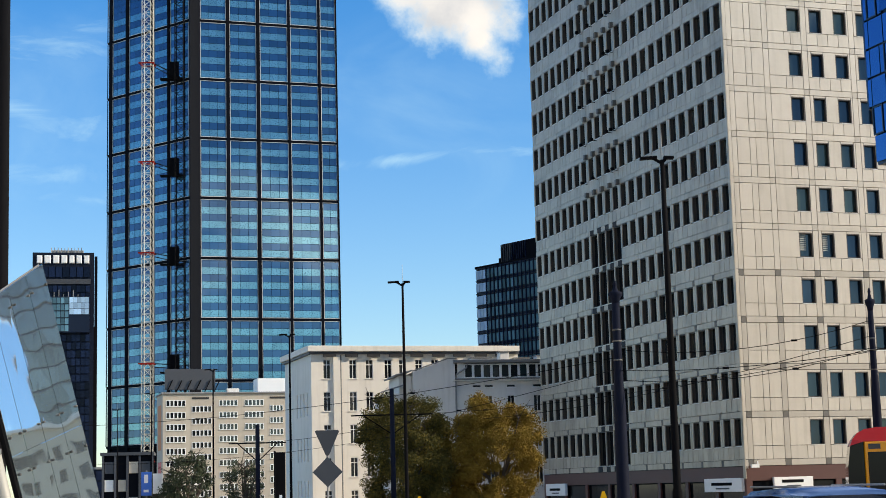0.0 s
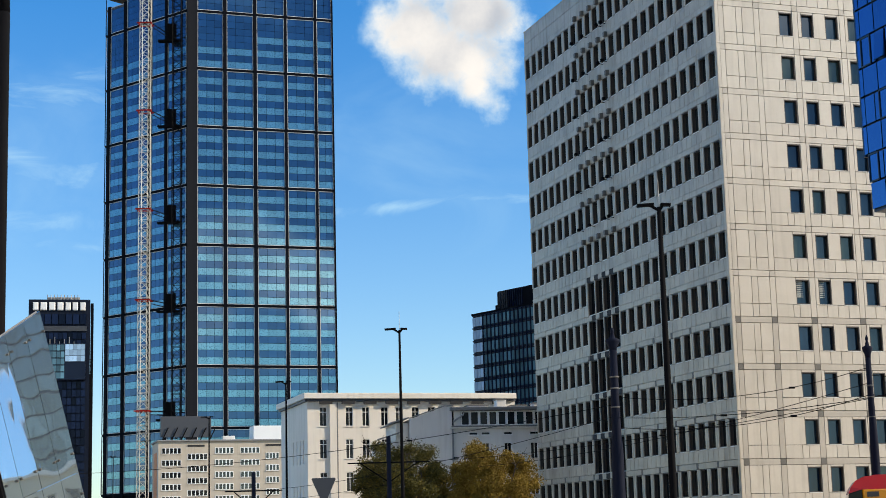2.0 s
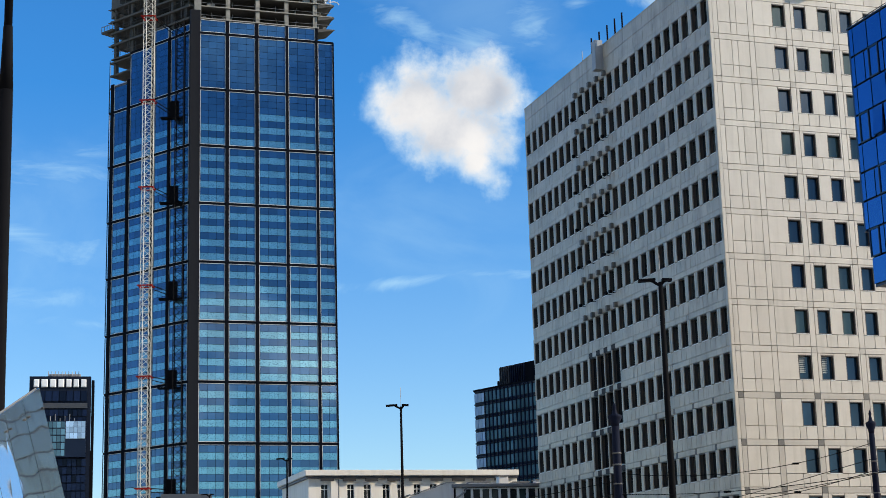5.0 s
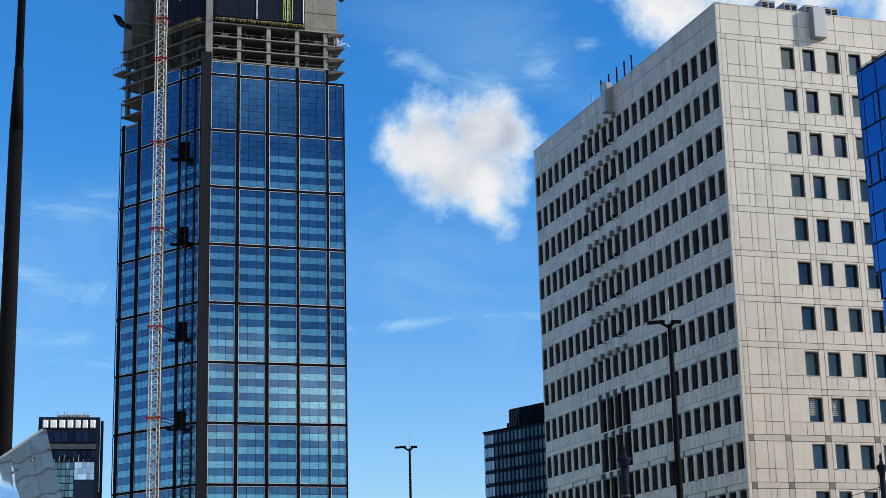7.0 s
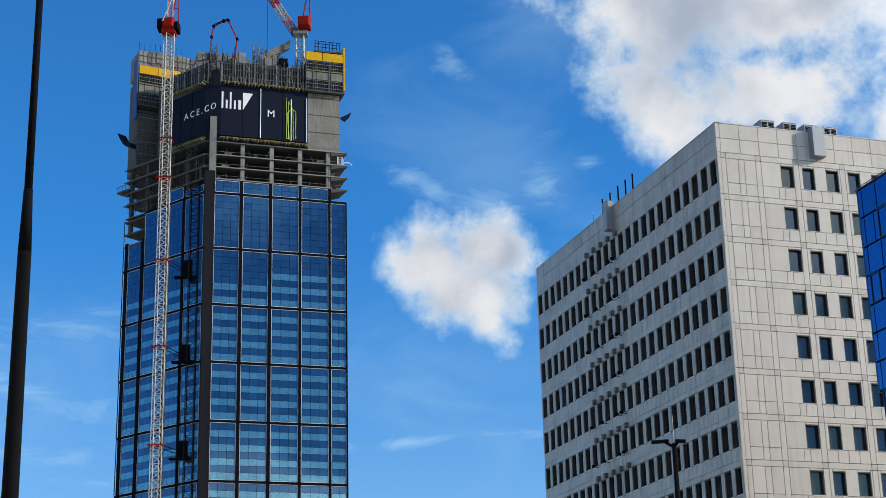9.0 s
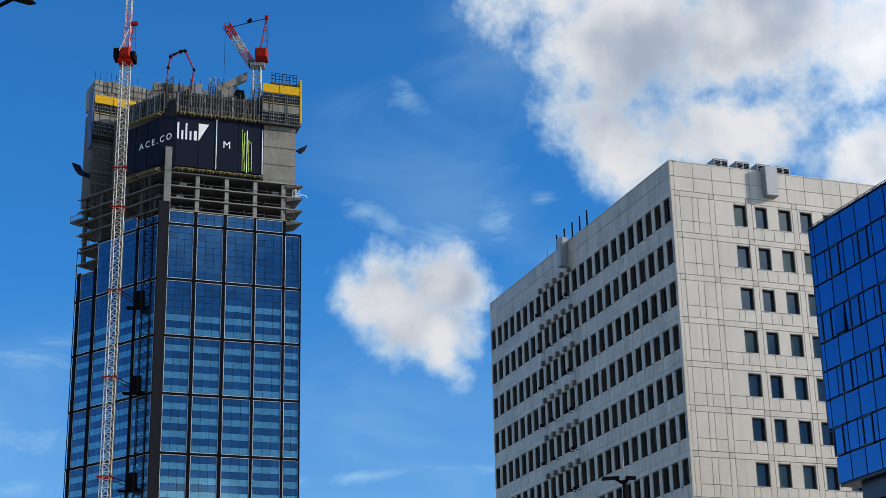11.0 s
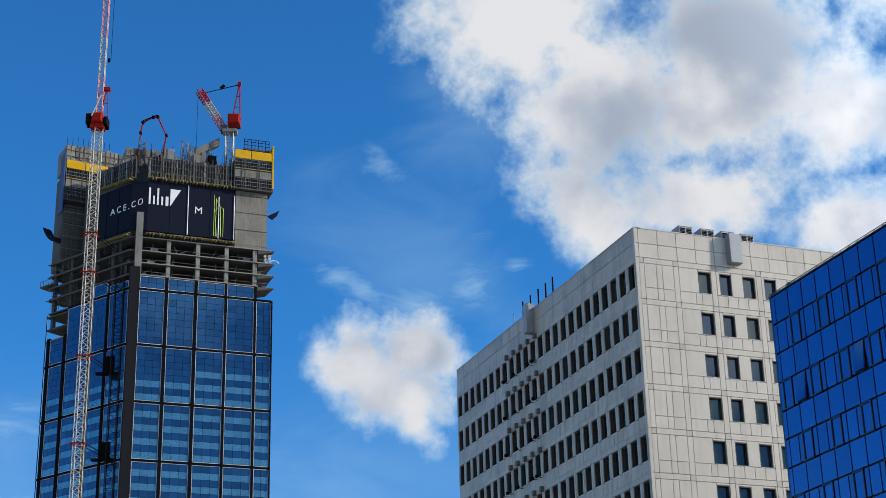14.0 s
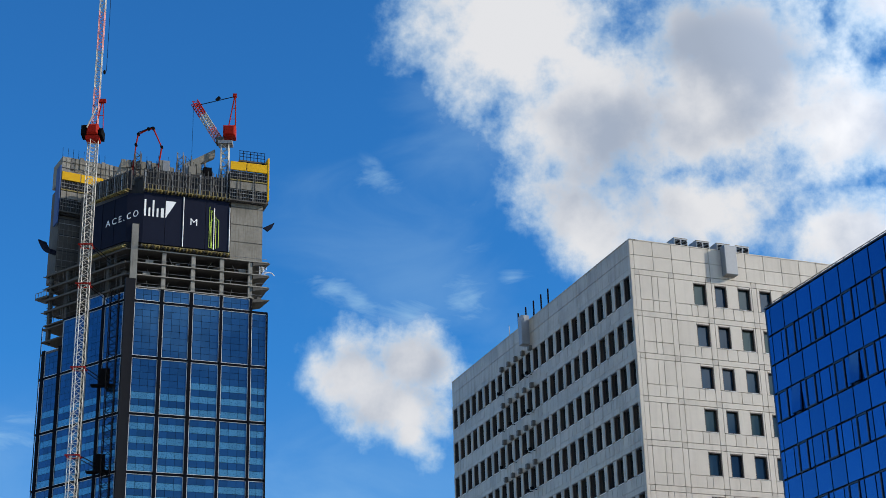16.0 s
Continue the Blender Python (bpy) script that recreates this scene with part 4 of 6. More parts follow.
    for s0, s1, face in ((25.6, 36.6, TR), (0.0, 13.0, TC)):
        q = 2.1 if face is TC else -0.8
        part("climbing_wall", Shape().box(s0 + 0.1, s1 - 0.1, -0.6, 4, 190.8 + q * 0.6, 200.8 + q), DARK, b, m=face)
        for i in range(17):
            x = s0 + (s1 - s0) * i / 16.6
            part("formwork_rib", Shape().box(x, x + 0.18, -0.95, -0.6, 191 + q, 200.8 + q), FORMWORK, b, m=face)
        part("screen_sheet", Shape().slab(s0, s1, -1.15, -0.95, 195.0 + q, 197.3 + q, 0.03), CONCRETE, b, "pale grey screen sheet with unreadable bars", m=face)
        for z in (192.4, 193.6, 194.6, 198.6, 199.7):
            part("scaffold_rail", Shape().box(s0 - 0.1, s1 + 0.1, -1.25, -1.13, z + q, z + q + 0.1), STEEL_GREY, b, m=face)
        for i in range(9):
            x = s0 + (s1 - s0) * rng.uniform(0.03, 0.97)
            part("scaffold_post", Shape().rod((x, -1.25, 191.4 + q), (x + rng.uniform(-0.5, 0.5), -1.25, 200.8 + q), 0.07, n=4), FORMWORK, b, m=face)
        for sp0, sp1 in ((s0, s0 + (s1 - s0) * 0.42), (s0 + (s1 - s0) * 0.44, s1)):
            part("yellow_panel", Shape().slab(sp0, sp1, -1.2, -0.7, 200.9 + q, 203.5 + q, 0.04), YELLOW, b, m=face)
        part("work_deck", Shape().box(s0 - 0.3, s1 + 0.2, -1.4, 4, 191.0 + q * 0.8, 191.4 + q * 0.8), CONCRETE_DARK, b, m=face)
        part("work_deck", Shape().box(s0, s1, -1.2, 4, 197.6 + q, 197.9 + q), TIMBER, b, m=face)
    part("yellow_panel", Shape().slab(36.5, 37.0, -1.3, 4, 191.5, 205.0, 0.04), YELLOW, b, "tall yellow edge screen", m=TR)
    part("screen_sheet", Shape().slab(-0.7, -0.3, -1.3, 2.5, 189, 207.5, 0.04), BLUE_MESH, b, "blue mesh side screen", m=TC)
    deck = part("roof_deck", Shape().box(28.6, 36.2, 1, 7, 204.0, 204.5), CONCRETE_DARK, b, m=TR)
    for i in range(8):
        part("rail_post", Shape().rod((28.7 + i * 1.05, 1, 204.5), (28.7 + i * 1.05, 1, 207.4), 0.09, n=4), BLACK, deck, m=TR)
    for z in (205.5, 206.5, 207.3):
        part("rail", Shape().box(28.5, 36.2, 0.94, 1.06, z, z + 0.12), BLACK, deck, m=TR)
    part("upper_core", Shape().box(-4, 9, 9, 22, 196, 203.2), CONCRETE, b, m=TR)
    part("upper_core", Shape().box(9.1, 26, 9, 22, 196, 201.5), CONCRETE_DARK, b, m=TR)
    for x0, zt in ((0.4, 205.5), (12.6, 206.8), (15.0, 206.0), (19.0, 205.0)):
        part("scaffold_tower", lattice(Shape(), (TR @ Vector((x0, 7, 0))).to_tuple()[:2] + (197,), (TR @ Vector((x0, 7, 0))).to_tuple()[:2] + (zt,), 1.7, 5, 0.07), FORMWORK, b)
    for i in range(9):
        part("upper_panel", Shape().slab(-4 + i * 1.45, -2.7 + i * 1.45, 8.7, 9, 201.0 + (i % 3) * 0.3, 203.6, 0.04), (CONCRETE, CONCRETE, CONCRETE_DARK)[i % 3], b, m=TR)
    part("upper_core", Shape().box(0.4, 17.5, 1.0, 10, 204, 211.4), CONCRETE, b, m=TC)
    part("upper_core", Shape().box(17.6, 28, 3.0, 10, 198, 206.8), CONCRETE_DARK, b, m=TC)
    for i in range(15):
        x = 17.8 + i * 0.72
        part("rail_post", Shape().box(x, x + 0.22, 2.6, 2.9, 203, 208.2 + rng.uniform(0, 2.2)), (FORMWORK, BLACK, STEEL_GREY)[i % 3], b, m=TC)
    for i in range(13):
        w = rng.uniform(0.9, 1.22)
        part("upper_panel", Shape().slab(0.3 + i * 1.32, 0.3 + i * 1.32 + w, 0.7 + 0.1 * (i % 2), 1.0, 207.0 + rng.uniform(-0.8, 1.2), 211.9 - rng.uniform(0, 1.0), 0.04), (CONCRETE_PALE, FORMWORK, CONCRETE, CONCRETE_PALE, CONCRETE)[(i * 3) % 5], b, m=TC)
    for z in (207.6, 209.6):
        part("waling", Shape().box(0.2, 17.4, 0.5, 0.62, z, z + 0.14), FORMWORK, b, m=TC)
    for i in range(9):
        part("rail_post", Shape().rod((0.3 + i * 1.6, 0.9, 209), (0.3 + i * 1.6, 0.9, 214.2), 0.06, n=4), BLACK, b, m=TC)
    part("concrete_beam", Shape().add([(13.5, 6, 201), (22.5, 6, 206.8), (22.5, 6, 209.2), (13.5, 6, 203.2), (13.5, 8, 201), (22.5, 8, 206.8), (22.5, 8, 209.2), (13.5, 8, 203.2)],
         [(0, 1, 2, 3), (5, 4, 7, 6), (4, 0, 3, 7), (1, 5, 6, 2), (3, 2, 6, 7), (4, 5, 1, 0)]), CONCRETE, b, m=TR)
    return b


tower()


def toward(az, dist, z=0.0):
    h = heading(az) * dist
    return Vector((h.x, h.y, z))


def cranes():
    base = toward(-10.47, 414)
    c = thing("tower_crane", base.x, base.y, LOW, "white lattice tower crane with red jib and collars", "crane", "cranes on the tower")
    top = 201.8
    for i in range(13):
        z0, z1 = LOW + i * 16.1, LOW + (i + 1) * 16.1
        part("mast_section", lattice(Shape(), (base.x, base.y, z0), (base.x, base.y, min(z1, top)), 2.3, 8, 0.075, spin=28), CRANE_WHITE, c)
    for z in ((10.0, 34.4, 62.5, 86.0, 112.0, 135.6, 159.0, 170.3)):
        col = Shape()
        for k2 in (-1.75, 1.45):
            col.box(base.x - 2.0, base.x + 2.0, base.y + k2, base.y + k2 + 0.3, z - 0.16, z + 0.16)
            col.box(base.x + k2, base.x + k2 + 0.3, base.y - 1.44, base.y + 1.44, z - 0.16, z + 0.16)
        part("collar", col, CRANE_RED, c)
        end = TL @ Vector((27.0, -0.2, 0))
        part("tie_bar", Shape().rod((base.x + 2, base.y, z), (end.x, end.y, z + 0.6), 0.13, n=5).rod((base.x + 2, base.y, z - 0.9), (end.x, end.y, z - 0.4), 0.11, n=5), BLACK, c)
    part("slew_ring", Shape().box(base.x - 1.9, base.x + 1.9, base.y - 1.6, base.y + 1.6, top, top + 1.2), CABIN, c)
    part("machinery", Shape().slab(base.x - 3.2, base.x - 1.7, base.y - 2, base.y + 2, top + 1.4, top + 4.2, 0.3), BLACK, c)
    part("counterweight", Shape().slab(base.x + 1.7, base.x + 2.8, base.y - 2, base.y + 2, top + 0.8, top + 3.2, 0.3), BLACK, c)
    part("housing", Shape().slab(base.x - 1.6, base.x + 1.5, base.y - 2.4, base.y + 1.5, top + 1.3, top + 4.4, 0.5), CABIN, c)
    part("a_frame", Shape().rod((base.x + 0.4, base.y, top + 4), (base.x + 1.9, base.y, top + 12.6), 0.2).rod((base.x + 2.6, base.y, top + 2), (base.x + 2.2, base.y, top + 12.6), 0.13).rod((base.x + 1.2, base.y, top + 8), (base.x + 2.5, base.y, top + 8), 0.1).box(base.x + 0.9, base.x + 2.9, base.y - 0.5, base.y + 0.5, top + 12.0, top + 13.0), CRANE_RED, c)
    part("ladder", Shape().rod((base.x - 1.5, base.y - 2.5, top + 3), (base.x + 0.9, base.y - 2.5, top + 9.5), 0.2), CRANE_WHITE, c)
    foot = Vector((base.x + 0.2, base.y, top + 4))
    for i in range(8):
        a, b = foot + Vector((0.05 * i, 0, 12.5 * i)), foot + Vector((0.05 * (i + 1), 0, 12.5 * (i + 1)))
        part("jib_section", lattice(Shape(), a, b, 1.5, 7, 0.075), CRANE_PINK if i % 2 == 0 else CRANE_WHITE, c)
    part("hoist_rope", Shape().rod(foot + Vector((2.3, 0, 98)), foot + Vector((2.3, 0, 18)), 0.07, n=4), BLACK, c)
    part("hook_block", Shape().lathe([(0.15, top + 21), (0.4, top + 21.4), (0.4, top + 22), (0.15, top + 22.4)], 8, base.x + 2.0, base.y), BLACK, c)

    p = TR @ Vector((25.2, 5, 0))
    d = thing("luffing_crane", p.x, p.y, 198, "red and white luffing crane on the tower top", "crane", "cranes on the tower")
    part("mast", lattice(Shape(), (p.x, p.y, 198), (p.x, p.y, 210.6), 2.2, 5, 0.12), CRANE_WHITE, d)
    part("slew_ring", Shape().box(p.x - 2.0, p.x + 2.2, p.y - 1.6, p.y + 1.6, 210.4, 211.3), STEEL_GREY, d)
    part("machinery", Shape().slab(p.x - 0.6, p.x + 3.0, p.y - 2, p.y + 2, 212.8, 216.2, 0.5), CABIN, d)
    part("cab_deck", Shape().slab(p.x - 2.6, p.x - 0.4, p.y - 1.5, p.y + 1.5, 210.9, 212.6, 0.2), FORMWORK, d)
    part("a_frame", Shape().rod((p.x + 0.6, p.y, 215), (p.x + 2.4, p.y, 226.6), 0.2).rod((p.x + 2.9, p.y, 215), (p.x + 2.6, p.y, 226.6), 0.2).rod((p.x + 1.3, p.y, 219), (p.x + 2.8, p.y, 219), 0.1).rod((p.x + 1.7, p.y, 222.5), (p.x + 2.7, p.y, 222.5), 0.1).box(p.x + 1.9, p.x + 3.0, p.y - 0.5, p.y + 0.5, 226.2, 227.2), CRANE_RED, d)
    for i in range(3):
        a, b = Vector((p.x - 1.9, p.y, 212)), Vector((p.x - 9.4, p.y, 224.6))
        part("jib_section", lattice(Shape(), a.lerp(b, i / 3), a.lerp(b, (i + 1) / 3), 1.7, 5, 0.1, spin=20), CRANE_RED if i == 2 else CRANE_PINK if i == 0 else CRANE_WHITE, d)
    part("stay_rope", Shape().rod((p.x + 2.4, p.y, 226.4), (p.x - 9.0, p.y, 223.4), 0.14, n=4).rod((p.x - 3, p.y, 225.2), (p.x - 2, p.y, 226.2), 0.5, n=6), BLACK, d)
    part("hoist_rope", Shape().rod((p.x - 9.6, p.y, 224.4), (p.x - 9.6, p.y, 201.5), 0.05, n=4), BLACK, d)

    q = TR @ Vector((1.0, 8, 0))
    e = thing("concrete_pump_boom", q.x, q.y, 199, "red folding concrete placing boom", "crane")
    path = [(q.x - 1.8, 199), (q.x - 1.2, 208.4), (q.x - 0.7, 211.8), (q.x + 2.2, 213.5), (q.x + 3.6, 213.6), (q.x + 6.2, 207.6), (q.x + 5.2, 199)]
    for (x0, z0), (x1, z1) in zip(path, path[1:]):
        part("boom_arm", Shape().rod((x0, q.y, z0), (x1, q.y, z1), 0.26, 0.2, n=6), CRANE_RED, e)
    part("pipe", Shape().rod((q.x - 0.6, q.y - 0.5, 212.2), (q.x + 3.6, q.y - 0.5, 214.0), 0.14), BLACK, e)
    for x0, z0 in path[1:-1]:
        part("boom_joint", Shape().rod((x0, q.y - 0.5, z0), (x0, q.y + 0.5, z0), 0.42, n=10), BLACK, e)

    # hoist mast standing against the glass
    hb = TL @ Vector((31.4, -1.6, 0))
    h = thing("hoist_mast", hb.x, hb.y, LOW, "dark lattice hoist mast fixed to the tower facade", "construction hoist")
    for i in range(10):
        part("mast_section", lattice(Shape(), (hb.x, hb.y, LOW + i * 16.2), (hb.x, hb.y, LOW + (i + 1) * 16.2), 2.3, 8, 0.075), BLACK, h)
    for z in (34.4, 62.5, 86.0, 112.0, 135.6):
        lb = TL @ Vector((27.2, -1.6, 0))
        part("landing_deck", Shape().box(lb.x - 2.2, hb.x + 1.6, lb.y - 1.5, lb.y + 0.6, z - 1.8, z - 1.4), BLACK, h)
        part("landing_gate", Shape().slab(lb.x + 0.2, lb.x + 2.8, lb.y - 1.5, lb.y - 1.2, z - 1.4, z + 3.0, 0.05), BLACK, h)


cranes()

# ---------------------------------------------------------------- cobalt glass building
def cobalt_building():
    face = facade(23.04, 84.99, 161.5)
    b = thing("cobalt_building", 23.04, 84.99, LOW, "office building with cobalt blue mirror glass and navy mullions", "office building")
    rows = [32.62, 30.97, 29.25, 27.6, 25.95, 24.35, 22.75, 21.15, 19.6, 18.1]
    L, col = 26.0, 1.36
    part("wall", Shape().box(0.0, L, 0.12, 20, 21.1, 32.5), BLUE_FRAME, b, m=face)
    part("wall", Shape().box(0.38, L, 0.12, 20, 18.0, 21.09), BLUE_FRAME, b, m=face)
    part("wall", Shape().box(1.6, L, 0.6, 20, LOW, 17.99), BLUE_FRAME, b, m=face)
    part("coping", Shape().box(-0.06, L, -0.06, 0.6, 32.62, 32.69), BLUE_FRAME, b, m=face)
    part("roof_rail", Shape().rod((0, 0.0, 32.8), (L, 0.0, 32.8), 0.022, n=6), SIGN_BACK, b, m=face)
    for i in range(34):
        part("rail_post", Shape().rod((0.1 + i * 0.76, 0.0, 32.69), (0.4 + i * 0.76, 0.0, 32.8), 0.018, n=4), BLACK, b, m=face)
    cache = {}
    n = int((L - 0.4) / col)
    for k in range(len(rows) - 1):
        zt, zb = rows[k], rows[k + 1]
        h = zt - zb
        if k < 7:
            part("edge_pane", Shape().slab(0.03, 0.37, 0, 0.1, 0.05, h - 0.05, 0.012), BLUE_GLASS, b, m=on(face, 0, zb))
        for i in range(n):
            s = 0.4 + i * col
            if k % 2 == 0:
                cuts = [(0, col)]
            else:
                cuts = [(0, col * 0.68), (col * 0.68, col)]
            for j, (a, c) in enumerate(cuts):
                key = (round(c - a, 3), round(h, 3))
                if key not in cache:
                    cache[key] = Shape().slab(0.045, c - a - 0.045, 0, 0.1, 0.05, h - 0.05, 0.012).mesh("pane", BLUE_GLASS)
                m = on(face, s + a, zb)
                if k == 3 and i % 4 == 1 and c - a > 0.8:
                    m = m @ Matrix.Translation((0, -0.02, h)) @ pose(0, 0, 0, -6) @ Matrix.Translation((0, 0, -h))
                place("pane", cache[key], b, m)
                if k % 2 and c - a > 0.8 and (i + k // 2) % 2:
                    part("casement_frame", Shape().ring(a + 0.0, c, -0.05, 0.03, 0.0, h, 0.075), BLUE_FRAME, b, m=on(face, s, zb))
    # edge return towards the grey block, and the lower storeys set back
    side = facade(23.04 + 20 * math.cos(radians(18.5)), 84.99 + 20 * math.sin(radians(18.5)), 251.5)
    part("end_wall", Shape().box(0, 20, -0.06, 0.1, 21.1, 32.6), BLUE_FRAME, b, m=side)
    for k in range(5):
        w = part("strip_window", Shape().ring(1.9, L - 1, 0.4, 0.62, 2.2 + k * 3.2, 4.1 + k * 3.2, 0.1), BLACK, b, m=face)
        part("pane", Shape().box(2.0, L - 1.1, 0.5, 0.55, 2.3 + k * 3.2, 4.0 + k * 3.2), TEAL_GLASS, w, m=face)
    part("round_duct", Shape().rod((1.7, -0.1, 8.2), (1.7, -0.1, 12.8), 0.35, n=12), BLACK, b, m=face)


cobalt_building()


# ---------------------------------------------------------------- white plastered building
def plain_window(parent, face, s, z, w, h, frame_mat, cache={}):
    key = (w, h, frame_mat.name)
    if key not in cache:
        f = Shape().ring(0, w, 0.1, 0.2, 0, h, 0.055).box(w / 2 - 0.03, w / 2 + 0.03, 0.11, 0.18, 0.055, h - 0.055)
        if h > 1.7:
            f.box(0.055, w - 0.055, 0.11, 0.18, h * 0.72, h * 0.72 + 0.07)
        cache[key] = (f.mesh("window", frame_mat), Shape().box(0.055, w - 0.055, 0.14, 0.16, 0.055, h - 0.055).mesh("pane", PANE_DARK), Shape().slab(-0.08, w + 0.08, -0.1, 0.05, -0.09, 0, 0.02).mesh("sill", PLASTER))
    f, p, sl = cache[key]
    ob = place("window", f, parent, on(face, s, z))
    place("pane", p, ob, on(face, s, z))
    place("sill", sl, ob, on(face, s, z))


def walled(face, s0, s1, z0, z1, holes, depth):
    """A wall with rectangular openings cut through: strips between them."""
    sh = Shape()
    zs = sorted({z0, z1, *[h[2] for h in holes], *[h[3] for h in holes]})
    for a, c in zip(zs, zs[1:]):
        row = sorted((h[0], h[1]) for h in holes if h[2] <= a + 1e-6 and h[3] >= c - 1e-6)
        x = s0
        for h0, h1 in row:
            if h0 > x:
                sh.box(x, h0, 0, depth, a, c)
            x = h1
        if x < s1:
            sh.box(x, s1, 0, depth, a, c)
    return sh


def white_building():
    face = facade(-14.22, 170.41, 73)
    b = thing("white_building", -14.22, 170.41, LOW, "white plastered four-storey building with tall narrow windows", "building")
    L = 23.1
    cols = [1.3, 4.12, 5.92, 7.98, 9.6, 11.4, 13.2, 15.4, 17.2]
    zs = [13.3, 9.9, 6.45, 3.0, -0.4]
    holes = [(s, s + 0.8, z, z + 2.02) for s in cols for z in zs]
    part("wall", walled(face, 0, L, LOW, 15.9, holes, 0.3), PLASTER, b, m=face)
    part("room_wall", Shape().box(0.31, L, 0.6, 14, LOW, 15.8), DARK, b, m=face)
    for s, e, z, t in holes:
        plain_window(b, face, s, z, 0.8, 2.02, PLASTER_GREY)
    part("pilaster", Shape().box(2.35, 3.1, -0.22, -0.003, LOW, 15.6), PLASTER, b, m=face)
    part("cornice", Shape().slab(-0.5, L, -0.7, 14.3, 16.16, 16.76, 0.05), PLASTER, b, "projecting white cornice", m=face)
    # dark strip that paints the shadow line under the cornice
    part("cornice", Shape().slab(-0.3, L, -0.35, 14.1, 15.91, 16.15, 0.02), SIGN_BACK, b, m=face)
    part("downpipe", Shape().rod((3.2, -0.12, LOW), (3.2, -0.12, 15.8), 0.07, n=8), STEEL_GREY, b, m=face)
    side = facade(-14.22 - 14 * math.sin(radians(17)) * 1.0, 170.41 + 14 * math.cos(radians(17)), 163)
    sh = [(14 - 2.0 - 1.7 * i - 0.35, 14 - 2.0 - 1.7 * i + 0.35, z - 2.7, z - 0.2) for i in range(4) for z in (12.2, 7.4, 2.9)]
    part("wall", walled(side, 0, 13.99, LOW, 15.9, sh, 0.28), PLASTER, b, m=side)
    for s0, s1, z0, z1 in sh:
        part("slot_louvre", Shape().box(s0, s1, 0.1, 0.14, z0, z1), PLASTER_GREY, b, m=side)
    for i in range(9):
        part("eaves_block", Shape().box(1.2 + i * 2.4, 2.6 + i * 2.4, -0.5, -0.36, 15.6, 15.9), DARK, b, m=face)


white_building()


def grey_annex():
    face = facade(0.95, 150.0, 80)
    b = thing("grey_annex", 0.95, 150, LOW, "grey rendered annex with attic window strip under metal roof", "building")
    L = 16.0
    vents = (1.45, 2.6, 4.7, 7.2, 9.6)
    holes = [(s, s + 0.85, 10.72, 11.0) for s in vents] + [(s + 0.05, s + 0.75, z, z + 1.5) for s in vents for z in (8.5, 5.2, 1.9)]
    part("wall", walled(face, 0, L, LOW, 11.3, holes, 0.3), PLASTER_GREY, b, m=face)
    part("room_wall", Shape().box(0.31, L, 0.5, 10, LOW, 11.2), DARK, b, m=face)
    part("end_wall", Shape().box(-0.02, 0.3, 0.31, 10, LOW, 11.3), PLASTER_GREY, b, m=face)
    part("roof_overhang", Shape().slab(-0.25, L, -0.4, 10, 11.31, 11.46, 0.03), PLASTER_GREY, b, m=face)
    part("gutter", Shape().rod((-0.25, -0.44, 11.52), (L, -0.44, 11.52), 0.07, n=8), STEEL_GREY, b, m=face)
    part("attic_wall", Shape().box(0.3, L, 0.35, 10, 11.47, 13.0), DARK, b, m=face)
    part("attic_pier", Shape().box(0.15, 0.72, 0.2, 0.6, 11.47, 13.0), PLASTER_GREY, b, m=face)
    part("roof", Shape().slab(-0.25, L, -0.25, 10, 13.01, 13.3, 0.04), ROOF, b, m=face)
    for i in range(16):
        x = 0.75 + i * 0.87
        w = part("attic_window", Shape().ring(x, x + 0.85, 0.2, 0.33, 11.6, 12.95, 0.11), WHITE, b, m=face)
        part("pane", Shape().box(x + 0.11, x + 0.74, 0.24, 0.27, 11.71, 12.84), PANE_DARK if i not in (6, 9) else PANE_TEAL, w, m=face)
    for s in vents:
        v = part("vent_window", Shape().ring(s, s + 0.85, 0.06, 0.16, 10.72, 11.0, 0.05), WHITE, b, m=face)
        part("pane", Shape().box(s + 0.05, s + 0.8, 0.1, 0.12, 10.77, 10.95), PANE_DARK, v, m=face)
        part("sill", Shape().slab(s - 0.06, s + 0.91, -0.1, 0.05, 10.64, 10.71, 0.01), WHITE, b, m=face)
        for z in (8.5, 5.2, 1.9):
            plain_window(b, face, s + 0.05, z, 0.7, 1.5, WHITE)
    # blank gable beside it, with lower lean-to roofs
    part("gable_wall", Shape().add([(-4.0, 0.4, LOW), (-0.05, 0.4, LOW), (-0.05, 0.4, 13.4), (-0.75, 0.4, 13.4), (-4.0, 0.4, 12.3), (-4.0, 9, LOW), (-0.05, 9, LOW), (-0.05, 9, 13.4), (-0.75, 9, 13.4), (-4.0, 9, 12.3)],
         [(0, 1, 2, 3, 4), (9, 8, 7, 6, 5), (0, 5, 6, 1), (1, 6, 7, 2), (2, 7, 8, 3), (3, 8, 9, 4), (4, 9, 5, 0)]), PLASTER_GREY, b, m=face)
    part("roof_verge", Shape().rod((-4.1, 0.34, 12.36), (-0.75, 0.34, 13.48), 0.06).rod((-0.75, 0.34, 13.48), (0.1, 0.34, 13.48), 0.06), ROOF, b, m=face)
    part("side_wing", Shape().box(-5.2, -4.05, 1.2, 8, LOW, 12.0), PLASTER, b, m=face)
